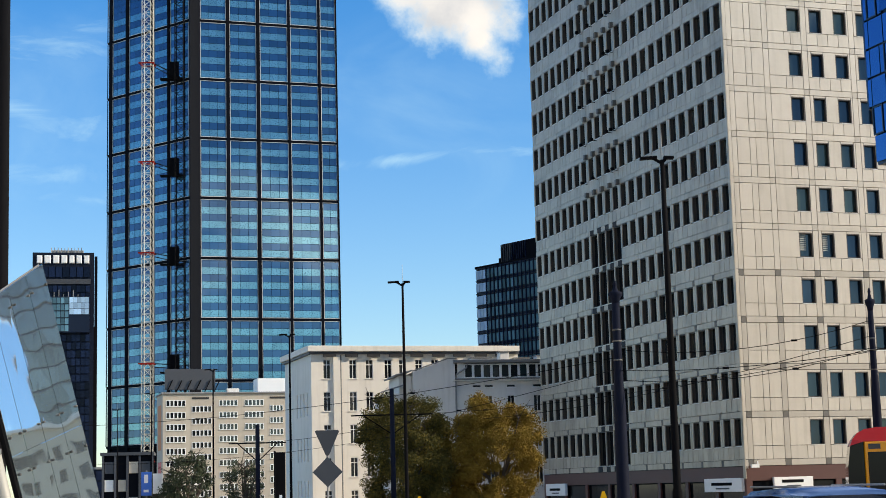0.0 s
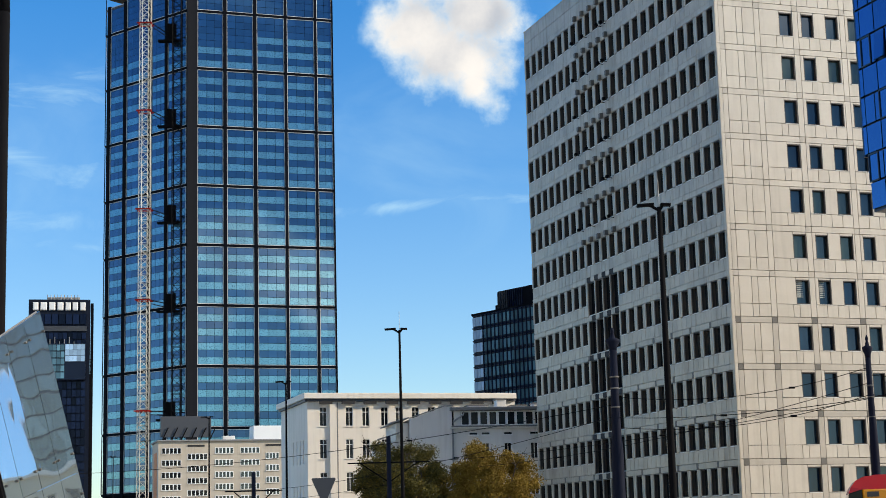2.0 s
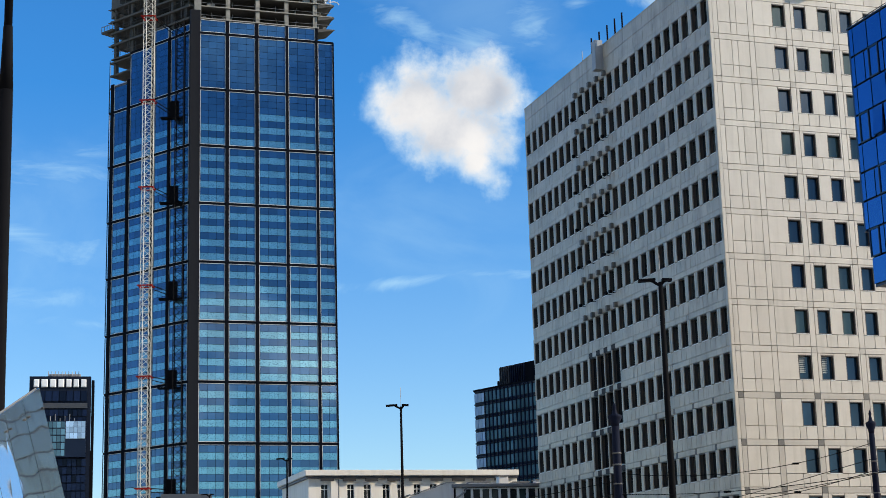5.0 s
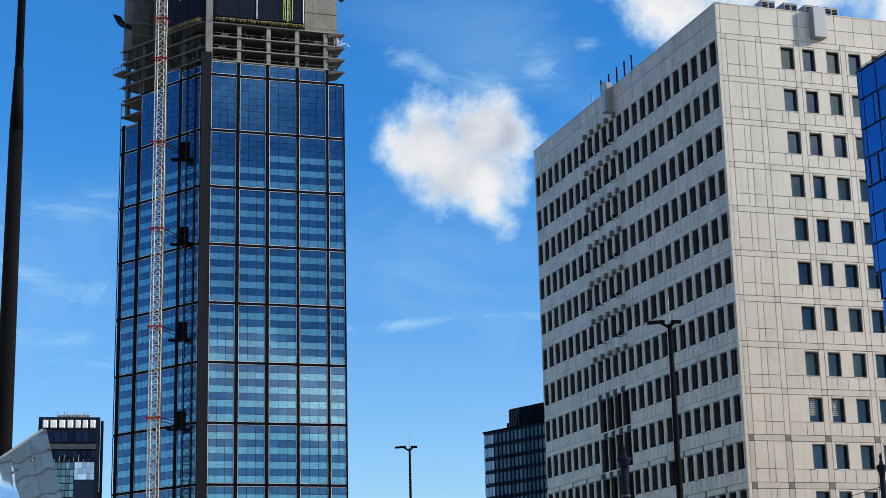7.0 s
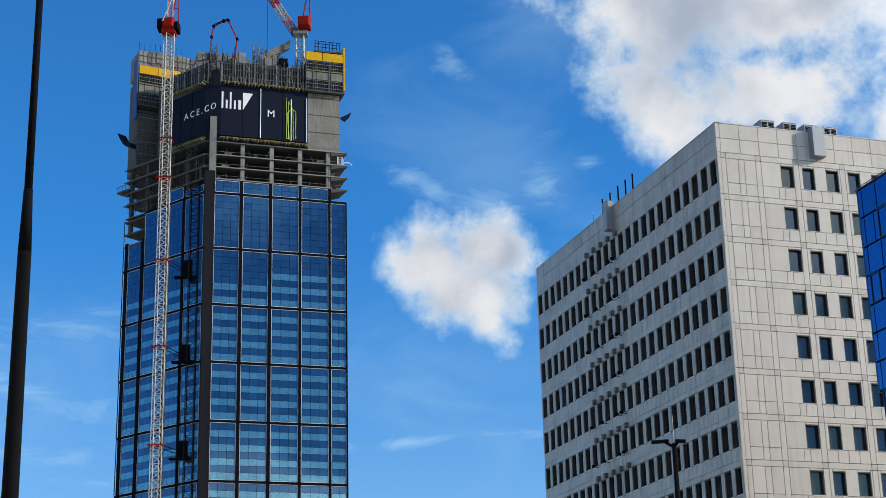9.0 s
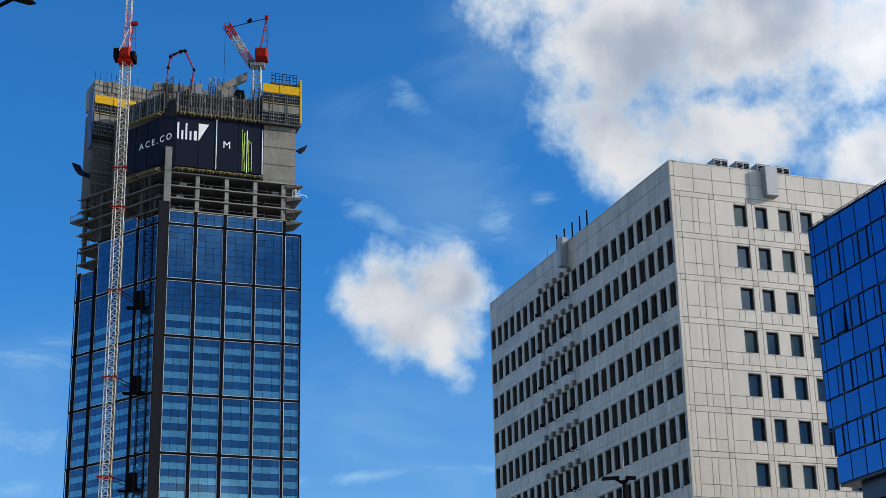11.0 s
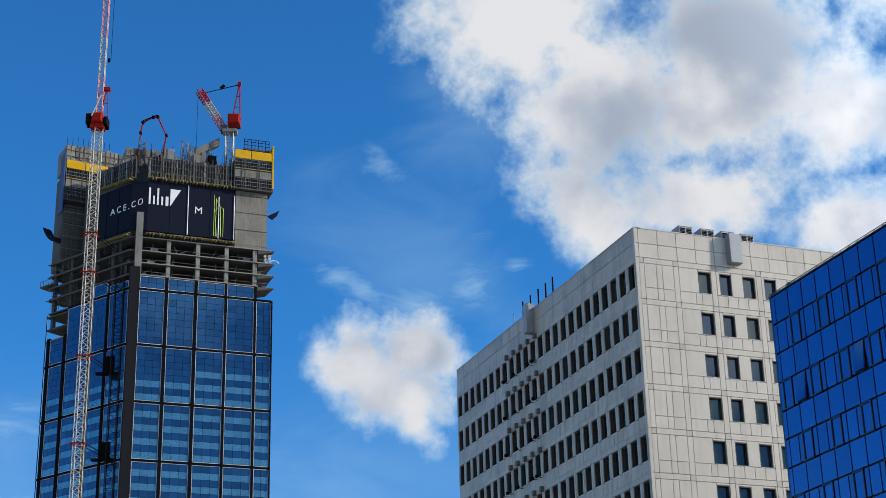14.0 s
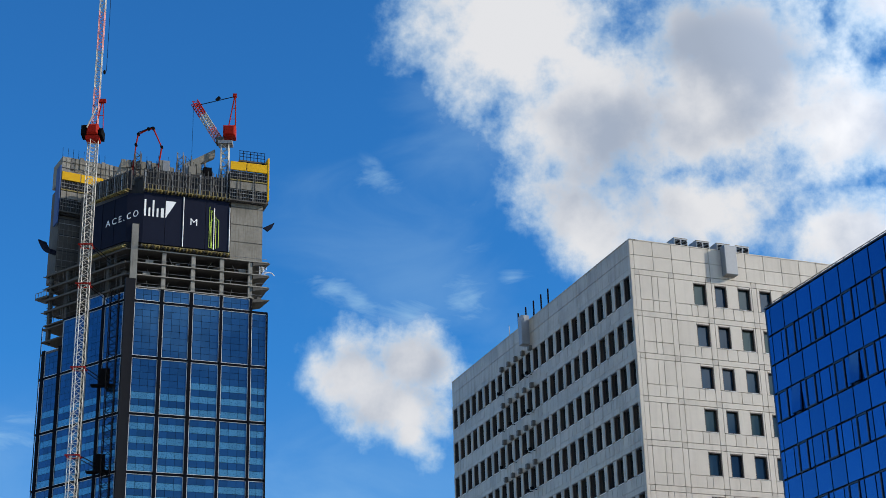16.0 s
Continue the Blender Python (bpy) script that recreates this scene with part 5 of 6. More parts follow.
    part("wing_roof", Shape().add([(-5.7, 0.7, 11.95), (-4.05, 0.7, 12.4), (-4.05, 8, 12.4), (-5.7, 8, 11.95), (-5.7, 0.7, 12.07), (-4.05, 0.7, 12.52), (-4.05, 8, 12.52), (-5.7, 8, 12.07)],
         [(0, 3, 2, 1), (4, 5, 6, 7), (0, 1, 5, 4), (1, 2, 6, 5), (2, 3, 7, 6), (3, 0, 4, 7)]), ROOF, b, m=face)
    part("side_wing", Shape().box(-6.6, -5.25, 0.6, 8, LOW, 10.3), PLASTER_GREY, b, m=face)
    part("wing_roof", Shape().add([(-7.0, 0.2, 10.4), (-5.0, 0.2, 11.0), (-5.0, 1.15, 11.0), (-7.0, 1.15, 10.4), (-7.0, 0.2, 10.52), (-5.0, 0.2, 11.12), (-5.0, 1.15, 11.12), (-7.0, 1.15, 10.52)],
         [(0, 3, 2, 1), (4, 5, 6, 7), (0, 1, 5, 4), (1, 2, 6, 5), (2, 3, 7, 6), (3, 0, 4, 7)]), ROOF, b, m=face)
    part("downpipe", Shape().tube([(1.0, -0.3, 13.0), (0.9, -0.35, 12.6), (0.0, -0.3, 12.0), (-0.12, -0.2, 11.4), (-0.12, -0.12, LOW)], 0.09, n=8), STEEL_GREY, b, m=face)
    for x, w, z in ((2.2, 1.9, 13.75), (5.0, 0.9, 14.3), (6.4, 1.5, 13.7), (8.6, 0.7, 13.9)):
        part("chimney", Shape().slab(x, x + w, 4, 5.4, 13.31, z, 0.04), PLASTER_GREY, b, m=face)
        part("chimney_cap", Shape().box(x - 0.08, x + w + 0.08, 3.9, 5.5, z + 0.005, z + 0.1), ROOF, b, m=face)


grey_annex()


def flats():
    face = facade(-59.7, 340.81, 74)
    b = thing("apartment_block", -59.7, 340.8, LOW, "beige eight-storey apartment block with white window bands", "apartment building")
    L = 27.5
    part("wall", Shape().box(0, L, 0.16, 12, LOW, 22.6), BEIGE, b, m=face)
    part("roof", Shape().slab(-0.3, L, -0.3, 12.2, 22.61, 22.95, 0.05), ROOF, b, m=face)
    piers = [(0, 5.4), (10.8, 11.5), (15.9, 17.0), (21.6, 22.4), (25.9, L)]
    fl = 2.52
    for s0, s1, off, wid in ((0.7, 4.8, 0.0, 4.1), (6.1, 10.3, -1.25, 4.2), (11.9, 15.8, 0.0, 3.9), (17.3, 21.4, 0.0, 4.1), (22.7, 25.6, -1.2, 2.9)):
        for k in range(9):
            z = 20.0 + off - fl * k
            if z < -0.5:
                continue
            n = 5 if wid > 3 else 4
            for i in range(n):
                a = s0 + wid * i / n
                f = part("window", Shape().ring(a, a + wid / n - 0.02, 0.1, 0.2, z, z + 1.3, 0.1), WHITE, b, m=face)
                part("pane", Shape().box(a + 0.1, a + wid / n - 0.12, 0.13, 0.158, z + 0.1, z + 1.2), PANE_DARK, f, m=face)
            part("sill", Shape().box(s0 - 0.1, s0 + wid + 0.05, 0.02, 0.15, z - 0.1, z - 0.01), BEIGE, b, m=face)
    for s in (6.1, 22.7):
        part("slot_window", Shape().box(s, s + 3.6, 0.08, 0.155, 21.5, 21.9), DARK, b, m=face)
    end = facade(-59.7 - 12 * math.sin(radians(16)), 340.81 + 12 * math.cos(radians(16)), 164)
    part("mural", Shape().slab(3, 9, -0.05, 0.0, 11, 20.5, 0.02), ORANGE, b, "orange painted mural on the end wall", m=end)
    part("mural", Shape().slab(3, 9, -0.05, 0.0, 3.5, 8.5, 0.02), RED, b, m=end)
    part("billboard", Shape().slab(0.6, 11.3, 1.6, 1.9, 23.6, 28.0, 0.05), SIGN_BACK, b, "dark rooftop billboard seen from behind", m=face)
    for i in range(6):
        part("billboard_strut", Shape().rod((0.9 + i * 2, 1.4, 22.9), (2.2 + i * 2, 1.4, 25.6), 0.12, n=5), BLACK, b, m=face)
    part("lift_house", Shape().slab(20.5, 26.5, 2.5, 8, 22.96, 26.0, 0.05), WHITE, b, "white rooftop lift house", m=face)
    part("roof_vent", Shape().slab(14.0, 16.6, 3, 5, 22.96, 23.9, 0.05), PLASTER_GREY, b, m=face)


flats()


# ---------------------------------------------------------------- far towers
def grid_tower(parent, face, s0, s1, z0, z1, cols, rows, mat, depth=0.4, gap=(0.06, 0.08)):
    sh = Shape()
    cw, rh = (s1 - s0) / cols, (z1 - z0) / rows
    for i in range(cols):
        for j in range(rows):
            sh.box(s0 + (i + gap[0]) * cw, s0 + (i + 1 - gap[0]) * cw, -depth, 0, z0 + (j + gap[1]) * rh, z0 + (j + 1 - gap[1]) * rh)
    o = part("pane_field", sh, mat, parent, m=face)
    tagged(o, kind="stuff")


def sign_tower():
    face = facade(-149.0, 581.0, 78)
    b = thing("sign_tower", -147.6, 581.6, LOW, "dark navy glass tower with a white lettered roof sign", "skyscraper")
    part("wall", Shape().box(0, 21.8, 0.0, 22, LOW, 90), NAVY_WALL, b, m=face)
    part("side_rib", Shape().box(21.8, 22.6, 0.5, 20, LOW, 63), BLACK, b, m=face)
    part("side_rib", Shape().box(22.0, 23.0, 2.5, 20, LOW, 89), TOWER_BLACK, b, m=face)
    grid_tower(b, face, 0.6, 20.5, 2, 66, 12, 22, DARK_GLASS)
    grid_tower(b, face, 0.6, 20.5, 67.2, 78, 12, 4, DARK_GLASS)
    part("pale_band", Shape().box(0.4, 20.6, -0.5, 0.0, 78.4, 80.2), SIGN_BACK, b, m=face)
    grid_tower(b, face, 0.6, 20.5, 80.6, 85, 8, 1, DARK_GLASS)
    part("glass_bay", Shape().box(5.5, 20.3, -3.0, -0.01, 60.5, 73.5), BLUE_FRAME, b, m=face)
    f2 = face @ Matrix.Translation((0, -3.0, 0))
    grid_tower(b, f2, 5.7, 13.0, 60.7, 73.3, 5, 5, DARK_GLASS_3)
    grid_tower(b, f2, 13.2, 20.1, 67.0, 73.3, 5, 3, PALE_GLASS, gap=(0.02, 0.03))
    for i in range(7):
        part("aerial", Shape().rod((6 + i * 1.7, -1, 73.5), (6 + i * 1.7, -1, 74.6 + (i % 3) * 0.8), 0.16, n=5), STEEL_GREY, b, m=face)
    part("roof_plant", Shape().slab(6.5, 18, 5, 14, 90, 91.6, 0.1), STEEL_GREY, b, m=face)
    for i in range(10):
        part("rail_post", Shape().rod((6.5 + i * 1.2, 4, 90), (6.5 + i * 1.2, 4, 92.4), 0.14, n=4), STEEL_GREY, b, m=face)
    x = 1.5
    for w in (1.9, 2.3, 2.2, 2.1, 1.8, 1.9, 1.9):
        part("sign_block", Shape().slab(x, x + w, -0.7, -0.1, 86.0, 88.9, 0.25), WHITE, b, "plain white sign block", m=face)
        x += w + 0.75


sign_tower()


def dark_tower():
    face = facade(8.98, 439.9, 142)
    b = thing("dark_glass_block", 8.98, 439.9, LOW, "dark teal glass office block with close mullions and a stepped roof", "office building")
    part("wall", Shape().box(0, 44, 0, 26, LOW, 60.7), BLUE_FRAME, b, m=face)
    part("parapet", Shape().box(-0.1, 44.1, -0.5, 0.4, 60.71, 61.2), TOWER_BLACK, b, m=face)
    part("plant_screen", Shape().box(9.2, 44, 1.5, 22, 61.21, 66.4), TOWER_BLACK, b, m=face)
    for i in range(12):
        part("screen_fin", Shape().box(9.3 + i * 0.9, 9.45 + i * 0.9, 1.1, 1.5, 61.3, 66.2), SIGN_BACK if i < 5 else BLUE_FRAME, b, m=face)
    part("roof_vent", Shape().slab(6.6, 8.8, 2.5, 5, 61.21, 63.0, 0.1), TOWER_BLACK, b, m=face)
    rh = 3.52
    for k in range(17):
        z = 0.8 + k * rh
        grid_tower(b, face, 0.1, 4.7, z, z + rh, 3, 1, PALE_GLASS, gap=(0.07, 0.16))
        grid_tower(b, face, 4.8, 44, z, z + rh, 24, 1, DARK_GLASS_3, gap=(0.14, 0.16))
        part("floor_edge", Shape().box(0.1, 44.1, -0.43, 0.0, z + rh - 0.18, z + rh + 0.18), BLUE_FRAME, b, m=face)
    for i in range(25):
        x = 4.8 + i * 39.2 / 24
        part("mullion", Shape().box(x - 0.09, x + 0.09, -0.75, -0.41, 0.8, 60.6), BLUE_FRAME, b, m=face)


dark_tower()


def site_building():
    o = toward(-12.0, 318)
    face = facade(o.x, o.y, 82)
    b = thing("site_building", o.x, o.y, LOW, "unfinished dark frame podium with beige infill panels", "building")
    part("wall", Shape().box(0, 9.5, 0.6, 9, LOW, 9.3), TOWER_BLACK, b, m=face)
    part("roof_edge", Shape().box(-0.3, 9.8, -0.2, 9, 9.31, 9.9), SIGN_BACK, b, m=face)
    for i in range(5):
        part("column", Shape().box(i * 2.3, i * 2.3 + 0.4, 0.0, 0.59, LOW, 9.3), SIGN_BACK, b, m=face)
    for i in range(4):
        for k in range(3):
            if (i + k) % 3:
                part("infill_panel", Shape().slab(i * 2.3 + 0.5, i * 2.3 + 2.2, 0.35, 0.55, LOW + 0.4 + k * 3.4, LOW + 2.6 + k * 3.4, 0.03), (BEIGE, PLASTER_GREY, SIGN_BACK)[(i * 2 + k) % 3], b, m=face)
    o = toward(-14.0, 420)
    face = facade(o.x, o.y, 78)
    c = thing("low_office_block", o.x, o.y, LOW, "low dark office block beyond the towers", "office building")
    part("wall", Shape().box(0, 22, 0, 14, LOW, 8.4), NAVY_WALL, c, m=face)
    part("roof", Shape().slab(-0.3, 22.3, -0.3, 14, 8.41, 9.0, 0.05), ROOF, c, m=face)
    grid_tower(c, face, 0.4, 21.6, 0, 8.2, 10, 3, DARK_GLASS)


site_building()


# ---------------------------------------------------------------- trees
def tree(x, y, h, r, leaf, seed, label, squash=1.0, count=5200, base=0.25):
    rng = random.Random(seed)
    t = thing("tree", x, y, LOW, label, "tree")
    tr = Shape()
    tr.rod((x, y, LOW), (x + 0.1, y, LOW + h * 0.32), 0.24, 0.17, n=8)
    tips = []
    for i in range(9):
        a = i * 2.4 + rng.uniform(-0.4, 0.4)
        z = LOW + h * rng.uniform(0.5, 0.9)
        q = (x + math.cos(a) * r * rng.uniform(0.25, 0.7), y + math.sin(a) * r * rng.uniform(0.25, 0.7), z)
        tr.rod((x + 0.1, y, LOW + h * rng.uniform(0.26, 0.34)), q, 0.11, 0.03, n=5)
        tips.append(q)
        for j in range(3):
            tr.rod(q, (q[0] + rng.uniform(-1, 1), q[1] + rng.uniform(-1, 1), q[2] + rng.uniform(0.2, 1.2)), 0.03, 0.01, n=4)
    part("trunk", tr, BARK, t)
    clumps = []
    for i in range(150):
        a, u = rng.uniform(0, 6.283), rng.uniform(-1, 1)
        k = rng.uniform(0.45, 1.0) ** 0.5
        zc = LOW + h * (base + (1 - base) * 0.5) + u * k * h * (1 - base) * 0.46 * squash
        rr = r * math.sqrt(max(0.05, 1 - (u * 0.9) ** 2)) * k * 0.92
        clumps.append((x + math.cos(a) * rr, y + math.sin(a) * rr, zc, rng.uniform(0.3, 0.8) * r * 0.34))
    lv = Shape()
    for i in range(count):
        cx, cy, cz, cr = clumps[rng.randrange(len(clumps))]
        d = Vector((rng.gauss(0, 1), rng.gauss(0, 1), rng.gauss(0, 0.8)))
        d = d.normalized() * cr * rng.uniform(0.3, 1.15)
        c = Vector((cx, cy, cz)) + d
        n = Vector((rng.gauss(0, 1), rng.gauss(0, 1), rng.gauss(0.5, 1))).normalized()
        u = n.orthogonal().normalized() * rng.uniform(0.045, 0.08)
        w = n.cross(u).normalized() * rng.uniform(0.032, 0.055)
        lv.add([c - u, c - w + n * 0.015, c + u, c + w + n * 0.015], [(0, 1, 2, 3)])
    crown = part("crown", lv, leaf, t)
    tagged(crown, kind="stuff")


tree(-2.8, 105, 9.4, 3.3, LEAF_GREEN, 3, "broad street tree with olive autumn leaves", count=80000, base=0.06)
tree(3.1, 105, 8.9, 3.1, LEAF_GOLD, 5, "street tree with golden autumn leaves", count=80000, base=0.06)
tree(0.3, 108, 8.2, 2.6, LEAF_GOLD, 6, "street tree with golden brown leaves behind others", count=50000, base=0.06)
tree(-15.7, 98, 5.6, 1.6, LEAF_DARK, 11, "small dark green street tree", count=8000)
tree(-13.6, 108, 5.2, 1.4, LEAF_DARK, 12, "small thin dark green street tree", count=4000)
tree(-17.6, 100, 4.2, 1.2, LEAF_DARK, 13, "low dark green shrub tree", count=4000)


# ---------------------------------------------------------------- street furniture
def street_lamp(x, y, h, base, turn=0.0, k=0.7):
    """Tall tapered pole with a two-armed flat head."""
    t = thing("street_lamp", x, y, base, "tall black street lamp with a flat twin head", "street lamp", "street lamps")
    part("pole", Shape().lathe([(0.14 * k, base), (0.14 * k, base + 1.4), (0.11 * k, base + 1.5), (0.09 * k, base + 5.5), (0.06 * k, h)], 12, x, y), BLACK, t, smooth=True)
    d = Vector((math.cos(radians(turn)), math.sin(radians(turn)), 0))
    part("aerial", Shape().rod((x, y, h), (x, y, h + 0.75), 0.008, n=4), STEEL_GREY, t)
    for k, ln, half in ((-1, 0.42, 0.22), (1, 0.2, 0.13)):
        c = Vector((x, y, h)) + d * k * ln * 0.5
        s = Shape().rod(Vector((x, y, h - 0.1)), c + d * k * ln * 0.2 + Vector((0, 0, 0.08)), 0.04)
        part("arm", s, BLACK, t)
        e = Vector((x, y, h + 0.05)) + d * k * ln * 0.85
        m = Matrix.Translation(e) @ Matrix.Rotation(radians(turn), 4, "Z") @ pose(0, 0, 0, 0, 3 * k, 0)
        part("lamp_head", Shape().slab(-half, half, -0.12, 0.12, -0.025, 0.035, 0.015), BLACK, t, m=m)
    return t


for _x, _y, _h, _b in ((-1.63, 62.98, 9.58, -0.6), (-8.66, 89.6, 10.2, -1.2), (-16.4, 113.8, 10.2, LOW), (-25.45, 139.7, 10.25, LOW), (-33.4, 164.6, 10.3, LOW)):
    street_lamp(_x, _y, _h, _b)
street_lamp(5.79, 41.6, 9.95, -0.05, k=0.95)


def near_mast():
    x, y = -6.95, 25.05
    t = thing("lamp_mast", x, y, 0, "thick black stepped steel mast", "street lamp")
    part("pole", Shape().lathe([(0.3, 0), (0.3, 0.08), (0.15, 0.16), (0.145, 4.0), (0.112, 10.1)], 20, x, y), BLACK, t, smooth=True)
    part("reducer", Shape().lathe([(0.112, 10.1), (0.075, 11.2)], 20, x, y), BLACK, t, smooth=True)
    part("upper_pole", Shape().lathe([(0.068, 11.2), (0.058, 15.2)], 16, x, y), BLACK, t, smooth=True)
    part("arm", Shape().rod((x, y, 15.1), (x + 0.3, y, 15.27), 0.035), BLACK, t)
    for dx, dz, tilt, half in ((0.4, 15.26, 16, 0.3), (0.62, 15.36, 6, 0.2)):
        blade = Shape().add([(-half, -0.09, -0.02), (half * 0.5, -0.12, -0.02), (half, -0.03, -0.01), (half, 0.03, -0.01), (half * 0.5, 0.12, -0.02), (-half, 0.09, -0.02),
                             (-half, -0.06, 0.03), (half * 0.5, -0.09, 0.03), (half, -0.02, 0.005), (half, 0.02, 0.005), (half * 0.5, 0.09, 0.03), (-half, 0.06, 0.03)],
                            [(5, 4, 3, 2, 1, 0), (6, 7, 8, 9, 10, 11)] + [(i, (i + 1) % 6, 6 + (i + 1) % 6, 6 + i) for i in range(6)])
        part("lamp_head", blade, BLACK, t, m=Matrix.Translation((x + dx, y, dz)) @ pose(0, 0, 0, 0, tilt, 0))


near_mast()


def catenary_pole(x, y, h, base, k=1.0):
    t = thing("tram_wire_pole", x, y, base, "navy cast steel tram wire pole with finial", "pole", "tram wire poles")
    part("pole", Shape().lathe([(r * k, z) for r, z in ((0.2, base), (0.2, 1.1), (0.17, 1.2), (0.16, 3.6), (0.125, 4.2), (0.11, 5.0), (0.1, h - 0.55))], 16, x, y), NAVY_POLE, t, smooth=True)
    for z in (h - 2.1, h - 1.6, h - 1.3):
        part("band", Shape().lathe([(0.1 * k, z), (0.125 * k, z + 0.01), (0.125 * k, z + 0.04), (0.1 * k, z + 0.05)], 14, x, y), FORMWORK, t, smooth=True)
    part("finial", Shape().lathe([(r * k, z) for r, z in ((0.1, h - 0.56), (0.12, h - 0.46), (0.19, h - 0.34), (0.19, h - 0.28), (0.08, h - 0.24), (0.06, h - 0.16), (0.04, h - 0.12), (0.06, h - 0.06), (0.02, h + 0.04))], 14, x, y), NAVY_POLE, t, smooth=True)
    return t


catenary_pole(4.54, 42.76, 6.9, -0.05)
catenary_pole(10.98, 41.6, 6.4, -0.05, 0.7)


def small_pole(x, y, h, base, arm_z, half):
    t = thing("tram_wire_pole", x, y, base, "plain dark tram wire pole with a cross arm", "pole", "tram wire poles")
    part("pole", Shape().lathe([(0.13, base), (0.1, h)], 12, x, y), NAVY_POLE, t, smooth=True)
    part("cross_arm", Shape().rod((x - half, y, arm_z), (x + half, y, arm_z), 0.035), BLACK, t)
    part("brace", Shape().rod((x - half * 0.7, y, arm_z), (x, y, arm_z - 0.9), 0.03), BLACK, t)
    part("brace", Shape().rod((x + half * 0.7, y, arm_z), (x, y, arm_z - 0.9), 0.03), BLACK, t)
    return t


small_pole(-9.3, 79.5, 4.9, -1.0, 4.0, 1.4)
small_pole(-2.55, 75, 6.2, -0.9, 5.0, 1.9)


def wires():
    rows = [((-14, 60, 4.2), (4.54, 42.76, 4.9)), ((4.54, 42.76, 5.1), (10.98, 41.6, 5.6)), ((4.54, 42.76, 4.3), (10.98, 41.6, 4.9)), ((4.54, 42.76, 4.55), (12.5, 34, 4.9)),
            ((10.98, 41.6, 5.4), (18, 40, 5.7)), ((10.98, 41.6, 4.9), (18, 41, 5.1)), ((-9.3, 79.5, 4.0), (4.54, 42.76, 4.6)), ((-2.55, 75, 5.0), (10.98, 41.6, 4.8)), ((-20, 90, 3.4), (-2.55, 75, 4.0)),
            ((1.5, 70, 4.5), (10.98, 41.6, 5.2))]
    for a, b in rows:
        a, b = Vector(a), Vector(b)
        t = thing("tram_wire", a.x, a.y, a.z, "thin black overhead tram wire", "cable", "tram wires")
        n = 10
        pts = [a.lerp(b, i / n) - Vector((0, 0, 0.35 * 4 * (i / n) * (1 - i / n))) for i in range(n + 1)]
        part("wire", Shape().tube(pts, 0.009), BLACK, t)
        for k in (3, 7):
            part("insulator", Shape().rod(pts[k] - Vector((0.08, 0, 0)), pts[k] + Vector((0.08, 0, 0)), 0.03), BLACK, t)


wires()


def road_signs():
    x, y = -3.7, 49.87
    t = thing("road_sign", x, y, -0.25, "yield sign and diamond sign seen from behind", "road sign")
    part("post", Shape().rod((x, y, -0.25), (x, y, 3.44), 0.035, n=10), STEEL_GREY, t)

    def plate(pts, z):
        f, n = [(x + a, y - 0.06, z + b) for a, b in pts], len(pts)
        return Shape().add(f + [(p[0], y - 0.04, p[2]) for p in f], [tuple(range(n)), tuple(reversed(range(n, 2 * n)))] + [((i + 1) % n, i, n + i, n + (i + 1) % n) for i in range(n)])
    part("yield_plate", plate([(0.0, -0.78), (0.05, -0.76), (0.37, -0.04), (0.34, 0), (-0.34, 0), (-0.37, -0.04), (-0.05, -0.76)], 3.44), SIGN_BACK, t)
    part("diamond_plate", plate([(0, -0.46), (0.46, 0), (0, 0.46), (-0.46, 0)], 2.17), SIGN_BACK, t)
    for z in (3.2, 2.9, 2.4, 1.95):
        part("clamp", Shape().box(x - 0.06, x + 0.06, y - 0.05, y + 0.05, z, z + 0.05), STEEL_GREY, t)
    x, y = -18.2, 98.3
    t = thing("parking_sign", x, y, LOW, "blue and white parking sign panel", "road sign")
    part("post", Shape().rod((x, y, LOW), (x, y, 3.1), 0.05, n=8), STEEL_GREY, t)
    bl = part("plate", Shape().slab(x - 0.3, x + 0.32, y - 0.12, y - 0.06, 1.6, 3.0, 0.01), SIGN_BLUE, t)
    part("sign_bar", Shape().box(x - 0.12, x + 0.12, y - 0.13, y - 0.122, 2.35, 2.85), WHITE, bl)
    part("sign_bar", Shape().box(x - 0.15, x + 0.15, y - 0.13, y - 0.122, 1.8, 1.95), WHITE, bl)
    part("plate", Shape().slab(x + 0.4, x + 1.0, y - 0.12, y - 0.06, 1.7, 2.9, 0.01), WHITE, t)
    for xx, yy in ((-1.0, 55.0), (5.2, 55.2)):
        k = thing("yellow_road_marker", xx, yy, -0.4, "yellow triangular road works marker", "road sign", "yellow markers")
        part("board", Shape().add([(xx - 0.42, yy, 0.2), (xx + 0.42, yy, 0.2), (xx + 0.03, yy, 1.35), (xx - 0.05, yy, 1.35), (xx - 0.42, yy + 0.05, 0.2), (xx + 0.42, yy + 0.05, 0.2), (xx + 0.03, yy + 0.05, 1.35), (xx - 0.05, yy + 0.05, 1.35)],
             [(0, 1, 2, 3), (7, 6, 5, 4), (0, 4, 5, 1), (1, 5, 6, 2), (2, 6, 7, 3), (3, 7, 4, 0)]), YELLOW, k)
        part("foot", Shape().box(xx - 0.3, xx + 0.3, yy - 0.2, yy + 0.25, -0.4, 0.2), BLACK, k)
    x, y = -6.2, 59.7
    p = thing("poster_banner", x, y, -0.5, "black and white abstract street banner", "banner")
    part("post", Shape().rod((x - 0.16, y, -0.5), (x - 0.16, y, 3.1), 0.04, n=8), BLACK, p)
    part("cloth", Shape().slab(x - 0.14, x + 0.22, y - 0.03, y + 0.0, 0.4, 3.05, 0.01), BLACK, p)
    part("pale_patch", Shape().box(x + 0.0, x + 0.1, y - 0.045, y - 0.032, 0.6, 1.5), WHITE, p)
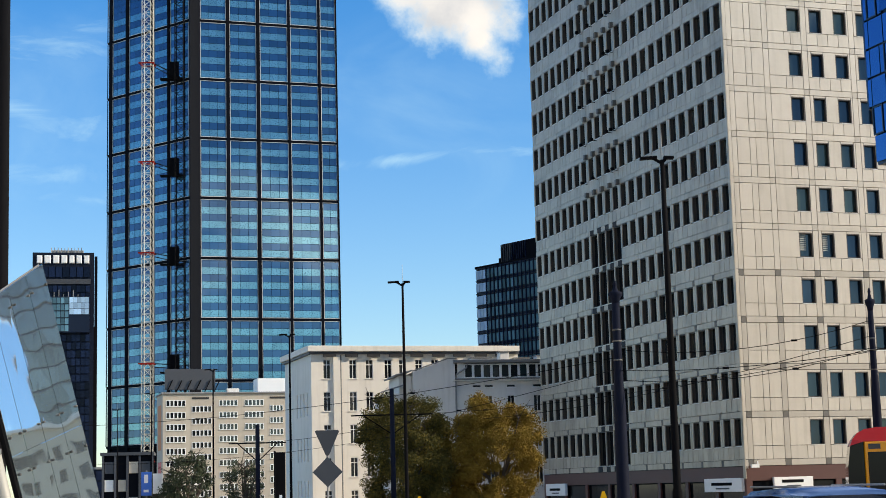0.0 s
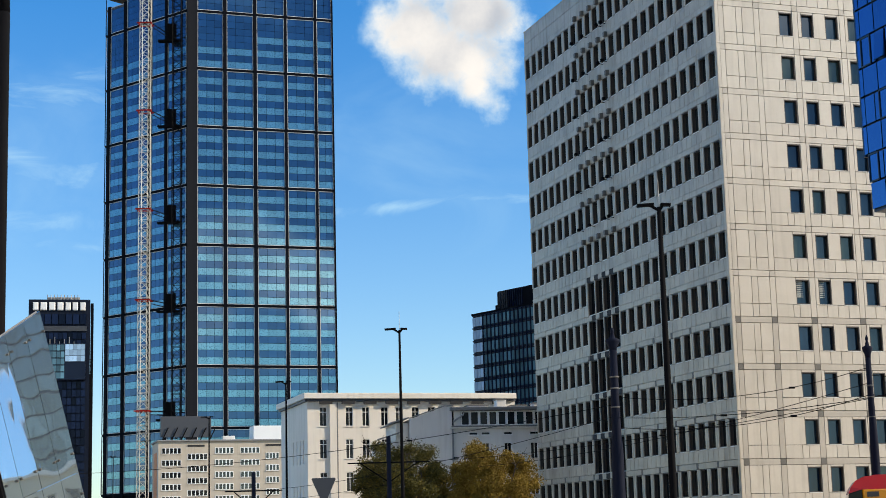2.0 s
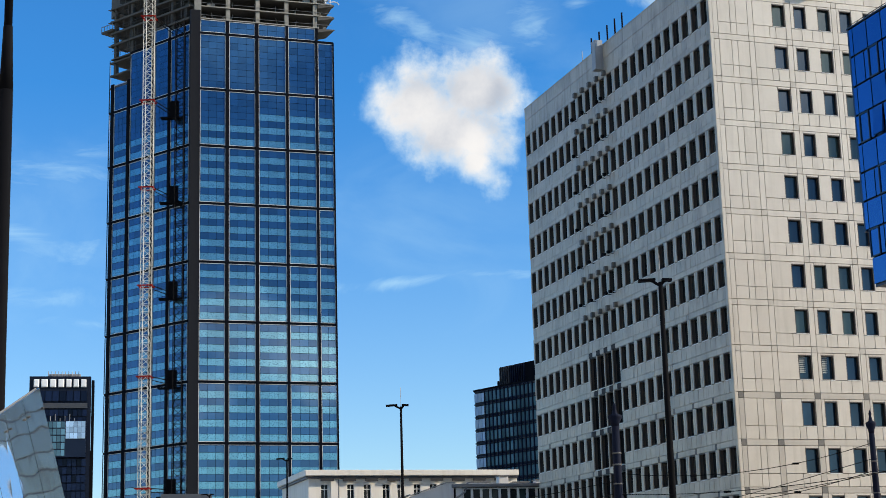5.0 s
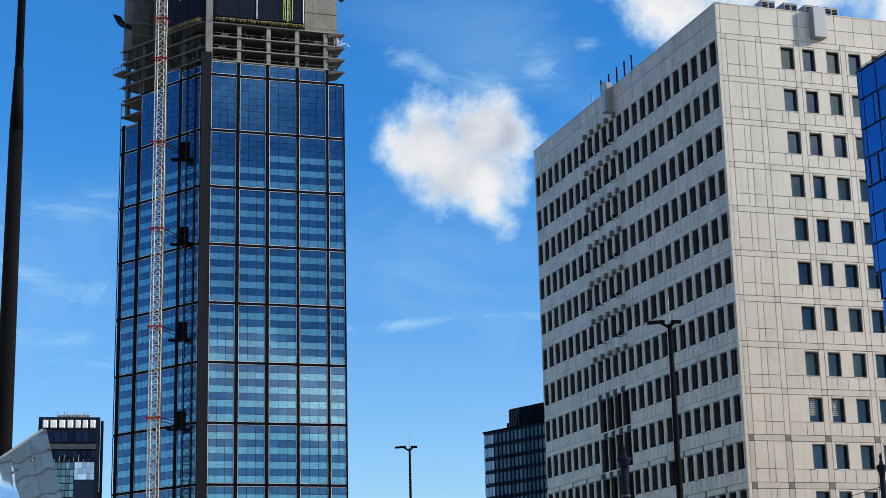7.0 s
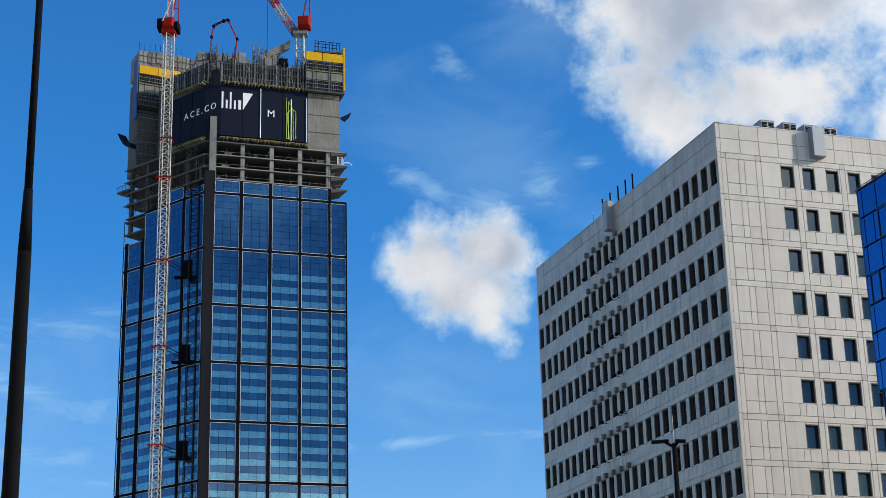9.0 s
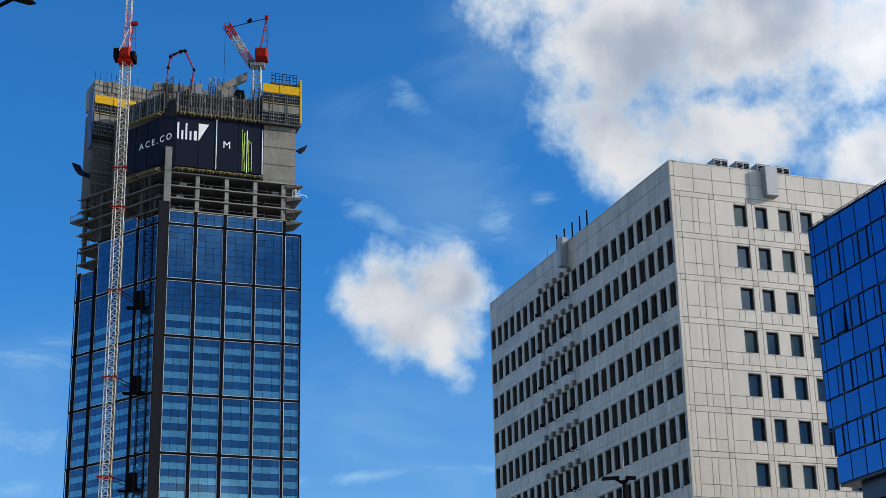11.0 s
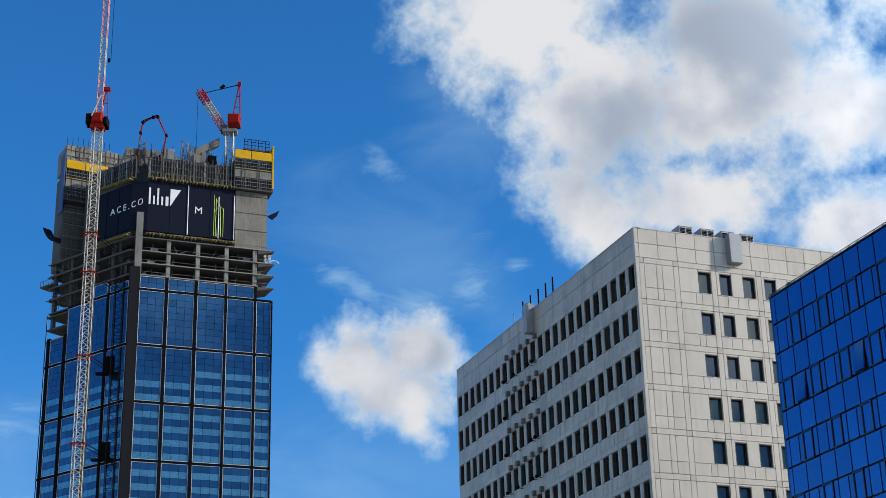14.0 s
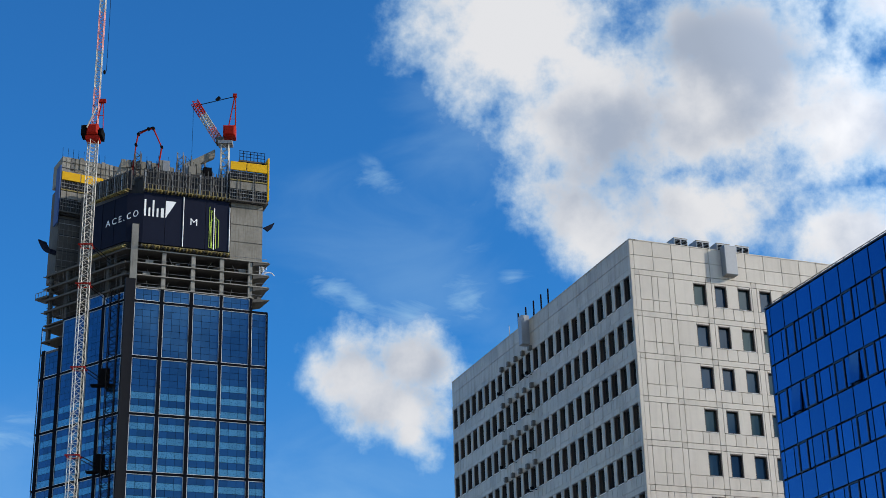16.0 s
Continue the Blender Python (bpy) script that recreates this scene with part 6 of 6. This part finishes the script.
    x, y = -16.8, 100.0
    q = thing("white_post", x, y, LOW, "slim white painted steel post", "pole")
    part("post", Shape().rod((x, y, LOW), (x, y, 3.9), 0.06, n=10), WHITE, q)


road_signs()


def tram():
    t = thing("tram", 10.2, 39.4, -0.05, "red and yellow tram with dark windows", "tram")
    ang = Matrix.Translation((9.5, 39.0, -0.05)) @ Matrix.Rotation(radians(-12), 4, "Z")
    # nose: yellow flank, black glass cheek that leans back, red roof with a rounded brow
    part("body", Shape().slab(0.42, 9, 0.0, 2.4, 0.35, 2.5, 0.04), TRAM_YELLOW, t, m=ang)
    brow = [(0.1, 2.4), (0.16, 2.55), (0.28, 2.7), (0.46, 2.79), (0.75, 2.83), (9, 2.83), (9, 2.49), (0.42, 2.49)]
    roof = Shape().add([(x, 0.02 + max(0, z - 2.5) * 0.6, z) for x, z in brow] + [(x, 2.38 - max(0, z - 2.5) * 0.6, z) for x, z in brow],
                       [tuple(range(8)), tuple(reversed(range(8, 16)))] + [(i, 8 + i, 8 + (i + 1) % 8, (i + 1) % 8) for i in range(8)])
    part("roof", roof, TRAM_RED, t, m=ang)
    cheek = [(-0.02, 0.5), (0.41, 0.5), (0.41, 2.48), (0.1, 2.39), (0.03, 1.9)]
    part("front_windscreen", Shape().add([(x, 0.015, z) for x, z in cheek] + [(x, 2.38, z) for x, z in cheek],
                                         [tuple(range(5)), tuple(reversed(range(5, 10)))] + [(i, 5 + i, 5 + (i + 1) % 5, (i + 1) % 5) for i in range(5)]), BLACK_GLASS, t, m=ang)
    part("driver_door", Shape().slab(0.5, 1.16, -0.03, 0.02, 0.45, 2.24, 0.02), BLACK_GLASS, t, m=ang)
    for a in (1.16, 2.6, 4.04):
        part("side_window", Shape().slab(a, a + 1.36, -0.03, 0.02, 0.95, 1.93, 0.02), BLACK_GLASS, t, m=ang)
    part("lamp", Shape().rod((1.2, -0.05, 2.33), (1.2, 0.02, 2.33), 0.06, n=12), BLACK, t, m=ang)
    part("number_bar", Shape().box(0.52, 0.8, -0.012, -0.003, 2.31, 2.43), FRAME_BROWN, t, m=ang)
    for a in (1.2, 6.0):
        part("wheel", Shape().rod((a, 0.1, 0.33), (a, 0.3, 0.33), 0.33, n=16), BLACK, t, m=ang)


tram()


def car():
    t = thing("car", 4.85, 22.5, 0, "metallic blue estate car with roof rails", "car")
    m = Matrix.Translation((4.85, 22.5, 0)) @ Matrix.Rotation(radians(10), 4, "Z")

    def hull(sections, mat, name):
        v, f, n = [], [], 8
        for y, w, z0, z1 in sections:
            r = 0.12
            v += [(-w, y, z0), (-w, y, z1 - r), (-w + r, y, z1 - 0.02), (-w * 0.4, y, z1), (w * 0.4, y, z1), (w - r, y, z1 - 0.02), (w, y, z1 - r), (w, y, z0)]
        for k in range(len(sections) - 1):
            f += [(k * n + i, k * n + i + 1, (k + 1) * n + i + 1, (k + 1) * n + i) for i in range(n - 1)] + [(k * n + n - 1, k * n, (k + 1) * n, (k + 1) * n + n - 1)]
        f += [tuple(reversed(range(n))), tuple(range((len(sections) - 1) * n, len(sections) * n))]
        return part(name, Shape().add(v, [tuple(reversed(q)) for q in f]), mat, t, m=m, smooth=True)
    hull([(-2.1, 0.8, 0.35, 0.85), (-2.0, 0.86, 0.3, 0.95), (-0.9, 0.88, 0.28, 1.0), (1.2, 0.88, 0.28, 0.98), (2.1, 0.85, 0.3, 0.9), (2.25, 0.78, 0.38, 0.7)], CAR_BLUE, "body")
    hull([(-1.95, 0.72, 0.95, 1.06), (-1.6, 0.68, 0.95, 1.4), (-0.6, 0.7, 0.95, 1.46), (0.6, 0.7, 0.95, 1.42), (1.35, 0.72, 0.95, 1.05)], BLACK_GLASS, "cabin_glass")
    hull([(-1.62, 0.66, 1.38, 1.44), (-0.6, 0.7, 1.4, 1.5), (0.5, 0.68, 1.38, 1.46)], CAR_BLUE, "roof")
    for s in (-1, 1):
        part("roof_rail", Shape().rod((s * 0.6, -1.3, 1.5), (s * 0.6, 0.4, 1.5), 0.014, n=8), STEEL_GREY, t, m=m)
        for y in (-1.35, 1.35):
            part("wheel", Shape().rod((s * 0.7, y, 0.32), (s * 0.9, y, 0.32), 0.32, n=18), BLACK, t, m=m)
        part("tail_lamp", Shape().box(s * 0.72 - 0.1, s * 0.72 + 0.1, -2.09, -2.0, 0.7, 0.88), RED, t, m=m)


car()


def metro_canopy():
    """Leaning mirrored glass wall of an entrance, held by small steel fittings."""
    t = thing("glass_canopy", -3.7, 17.0, 0, "leaning mirrored glass canopy of an entrance", "glass canopy")
    a, d = Vector((-4.31, 17.2, 4.09)), Vector((-4.67, 15.98, 3.47))
    b, c = Vector((-3.38, 17.72, 0.0)), Vector((-3.87, 16.46, 0.0))
    nrm = (b - a).cross(d - a).normalized()
    if nrm.x < 0:
        nrm = -nrm

    def pt(u, w):
        return a.lerp(d, u).lerp(b.lerp(c, u), w)
    rng = random.Random(2)
    us, ws = (0.0, 0.27, 0.54, 0.8, 1.0), (0.0, 0.42, 0.86, 1.0)
    for u0, u1 in zip(us, us[1:]):
        for w0, w1 in zip(ws, ws[1:]):
            e = 0.003
            q = [pt(u0 + e, w0 + 0.0006), pt(u1 - e, w0 + 0.0006), pt(u1 - e, w1 - 0.0006), pt(u0 + e, w1 - 0.0006)]
            q = [p + nrm * rng.uniform(-0.00025, 0.00025) for p in q]
            pane = part("glass_pane", Shape().add(q + [p - nrm * 0.024 for p in q], [(0, 1, 2, 3), (7, 6, 5, 4), (0, 4, 5, 1), (1, 5, 6, 2), (2, 6, 7, 3), (3, 7, 4, 0)]), MIRROR, t)
            for w in (w0 + (w1 - w0) * 0.12, w0 + (w1 - w0) * 0.88):
                for u in (u0 + 0.03, u1 - 0.03):
                    p = pt(u, w)
                    part("fitting", Shape().lathe([(0.012, 0.0), (0.015, 0.008), (0.011, 0.02)], 10), FORMWORK, pane, m=Matrix.Translation(p) @ nrm.to_track_quat("Z", "Y").to_matrix().to_4x4())
    part("edge_rail", Shape().rod(d - nrm * 0.05, c - nrm * 0.05, 0.035, n=8), BLACK, t)
    part("top_rail", Shape().rod(a - nrm * 0.05, d - nrm * 0.05, 0.01, n=8), STEEL_GREY, t)
    part("support_tube", Shape().rod((-4.62, 15.9, 2.75), (-4.05, 16.3, 0.0), 0.075, n=16), CRANE_WHITE, t, "pale steel support tube", smooth=True)
    for k in (0.25, 0.5, 0.75):
        p = Vector((-4.62, 15.9, 2.75)).lerp(Vector((-4.05, 16.3, 0.0)), k)
        part("tube_clamp", Shape().lathe([(0.083, -0.03), (0.083, 0.03)], 16), STEEL_GREY, t, m=Matrix.Translation(p))


metro_canopy()


# ---------------------------------------------------------------- outside the view, mirrored in the canopy
def mirrored_block():
    o = Vector((144.6, 123.5, 0)) - heading(144.4) * 20
    face = facade(o.x, o.y, 144.4)
    b = thing("beige_block", o.x, o.y, LOW, "beige plastered block with grey square windows", "building")
    cols = [1.4 + 3.3 * i for i in range(12)]
    zs = [1.2 + 3.25 * k for k in range(13)]
    holes = [(s, s + 1.9, z, z + 1.8) for s in cols for z in zs]
    part("wall", walled(face, 0, 40, LOW, 44.4, holes, 0.4), BEIGE_PALE, b, m=face)
    part("room_wall", Shape().box(0.4, 39.6, 0.8, 14, LOW, 44.2), DARK, b, m=face)
    part("cornice", Shape().slab(-0.5, 40.5, -0.6, 14, 44.41, 45.0, 0.05), PLASTER_GREY, b, m=face)
    for s, e, z, t in holes:
        plain_window(b, face, s, z, 1.9, 1.8, SIGN_BACK)
    o = toward(54.2, 262) + Vector((-4.2, 17, 0)) - heading(144.4) * 40
    g = facade(o.x, o.y, 144.4)
    t = thing("teal_glass_tower", o.x, o.y, LOW, "tall pale teal glass tower with dark floor lines", "skyscraper")
    part("wall", Shape().box(0, 40, 0, 30, LOW, 124), BLUE_FRAME, t, m=g)
    grid_tower(t, g, 0.2, 39.8, 1, 123, 18, 34, TEAL_GLASS, gap=(0.03, 0.05))

    # added plain blocks closing the street, unseen; the left one bounces warm sunlight
    for x, y, h, w, d in ((-52, 62, 30, 20, 118), (-95, -70, 28, 30, 80), (95, -40, 22, 30, 60)):
        o = thing("street_block", x, y, 0, "unseen plain beige block added outside the view", "building", "closing blocks")
        part("wall", Shape().box(x - w / 2, x + w / 2, y - d / 2, y + d / 2, LOW, h), BEIGE_PALE, o)
        part("roof", Shape().slab(x - w / 2 - 0.4, x + w / 2 + 0.4, y - d / 2 - 0.4, y + d / 2 + 0.4, h + 0.01, h + 0.5, 0.1), ROOF, o)
        for i in range(int(d / 6)):
            for k in range(int(h / 3.6)):
                part("window", Shape().box(x + w / 2 + 0.01, x + w / 2 + 0.09, y - d / 2 + 2 + i * 6, y - d / 2 + 4.4 + i * 6, 1.5 + k * 3.5, 3.3 + k * 3.5), PANE_DARK, o)


mirrored_block()
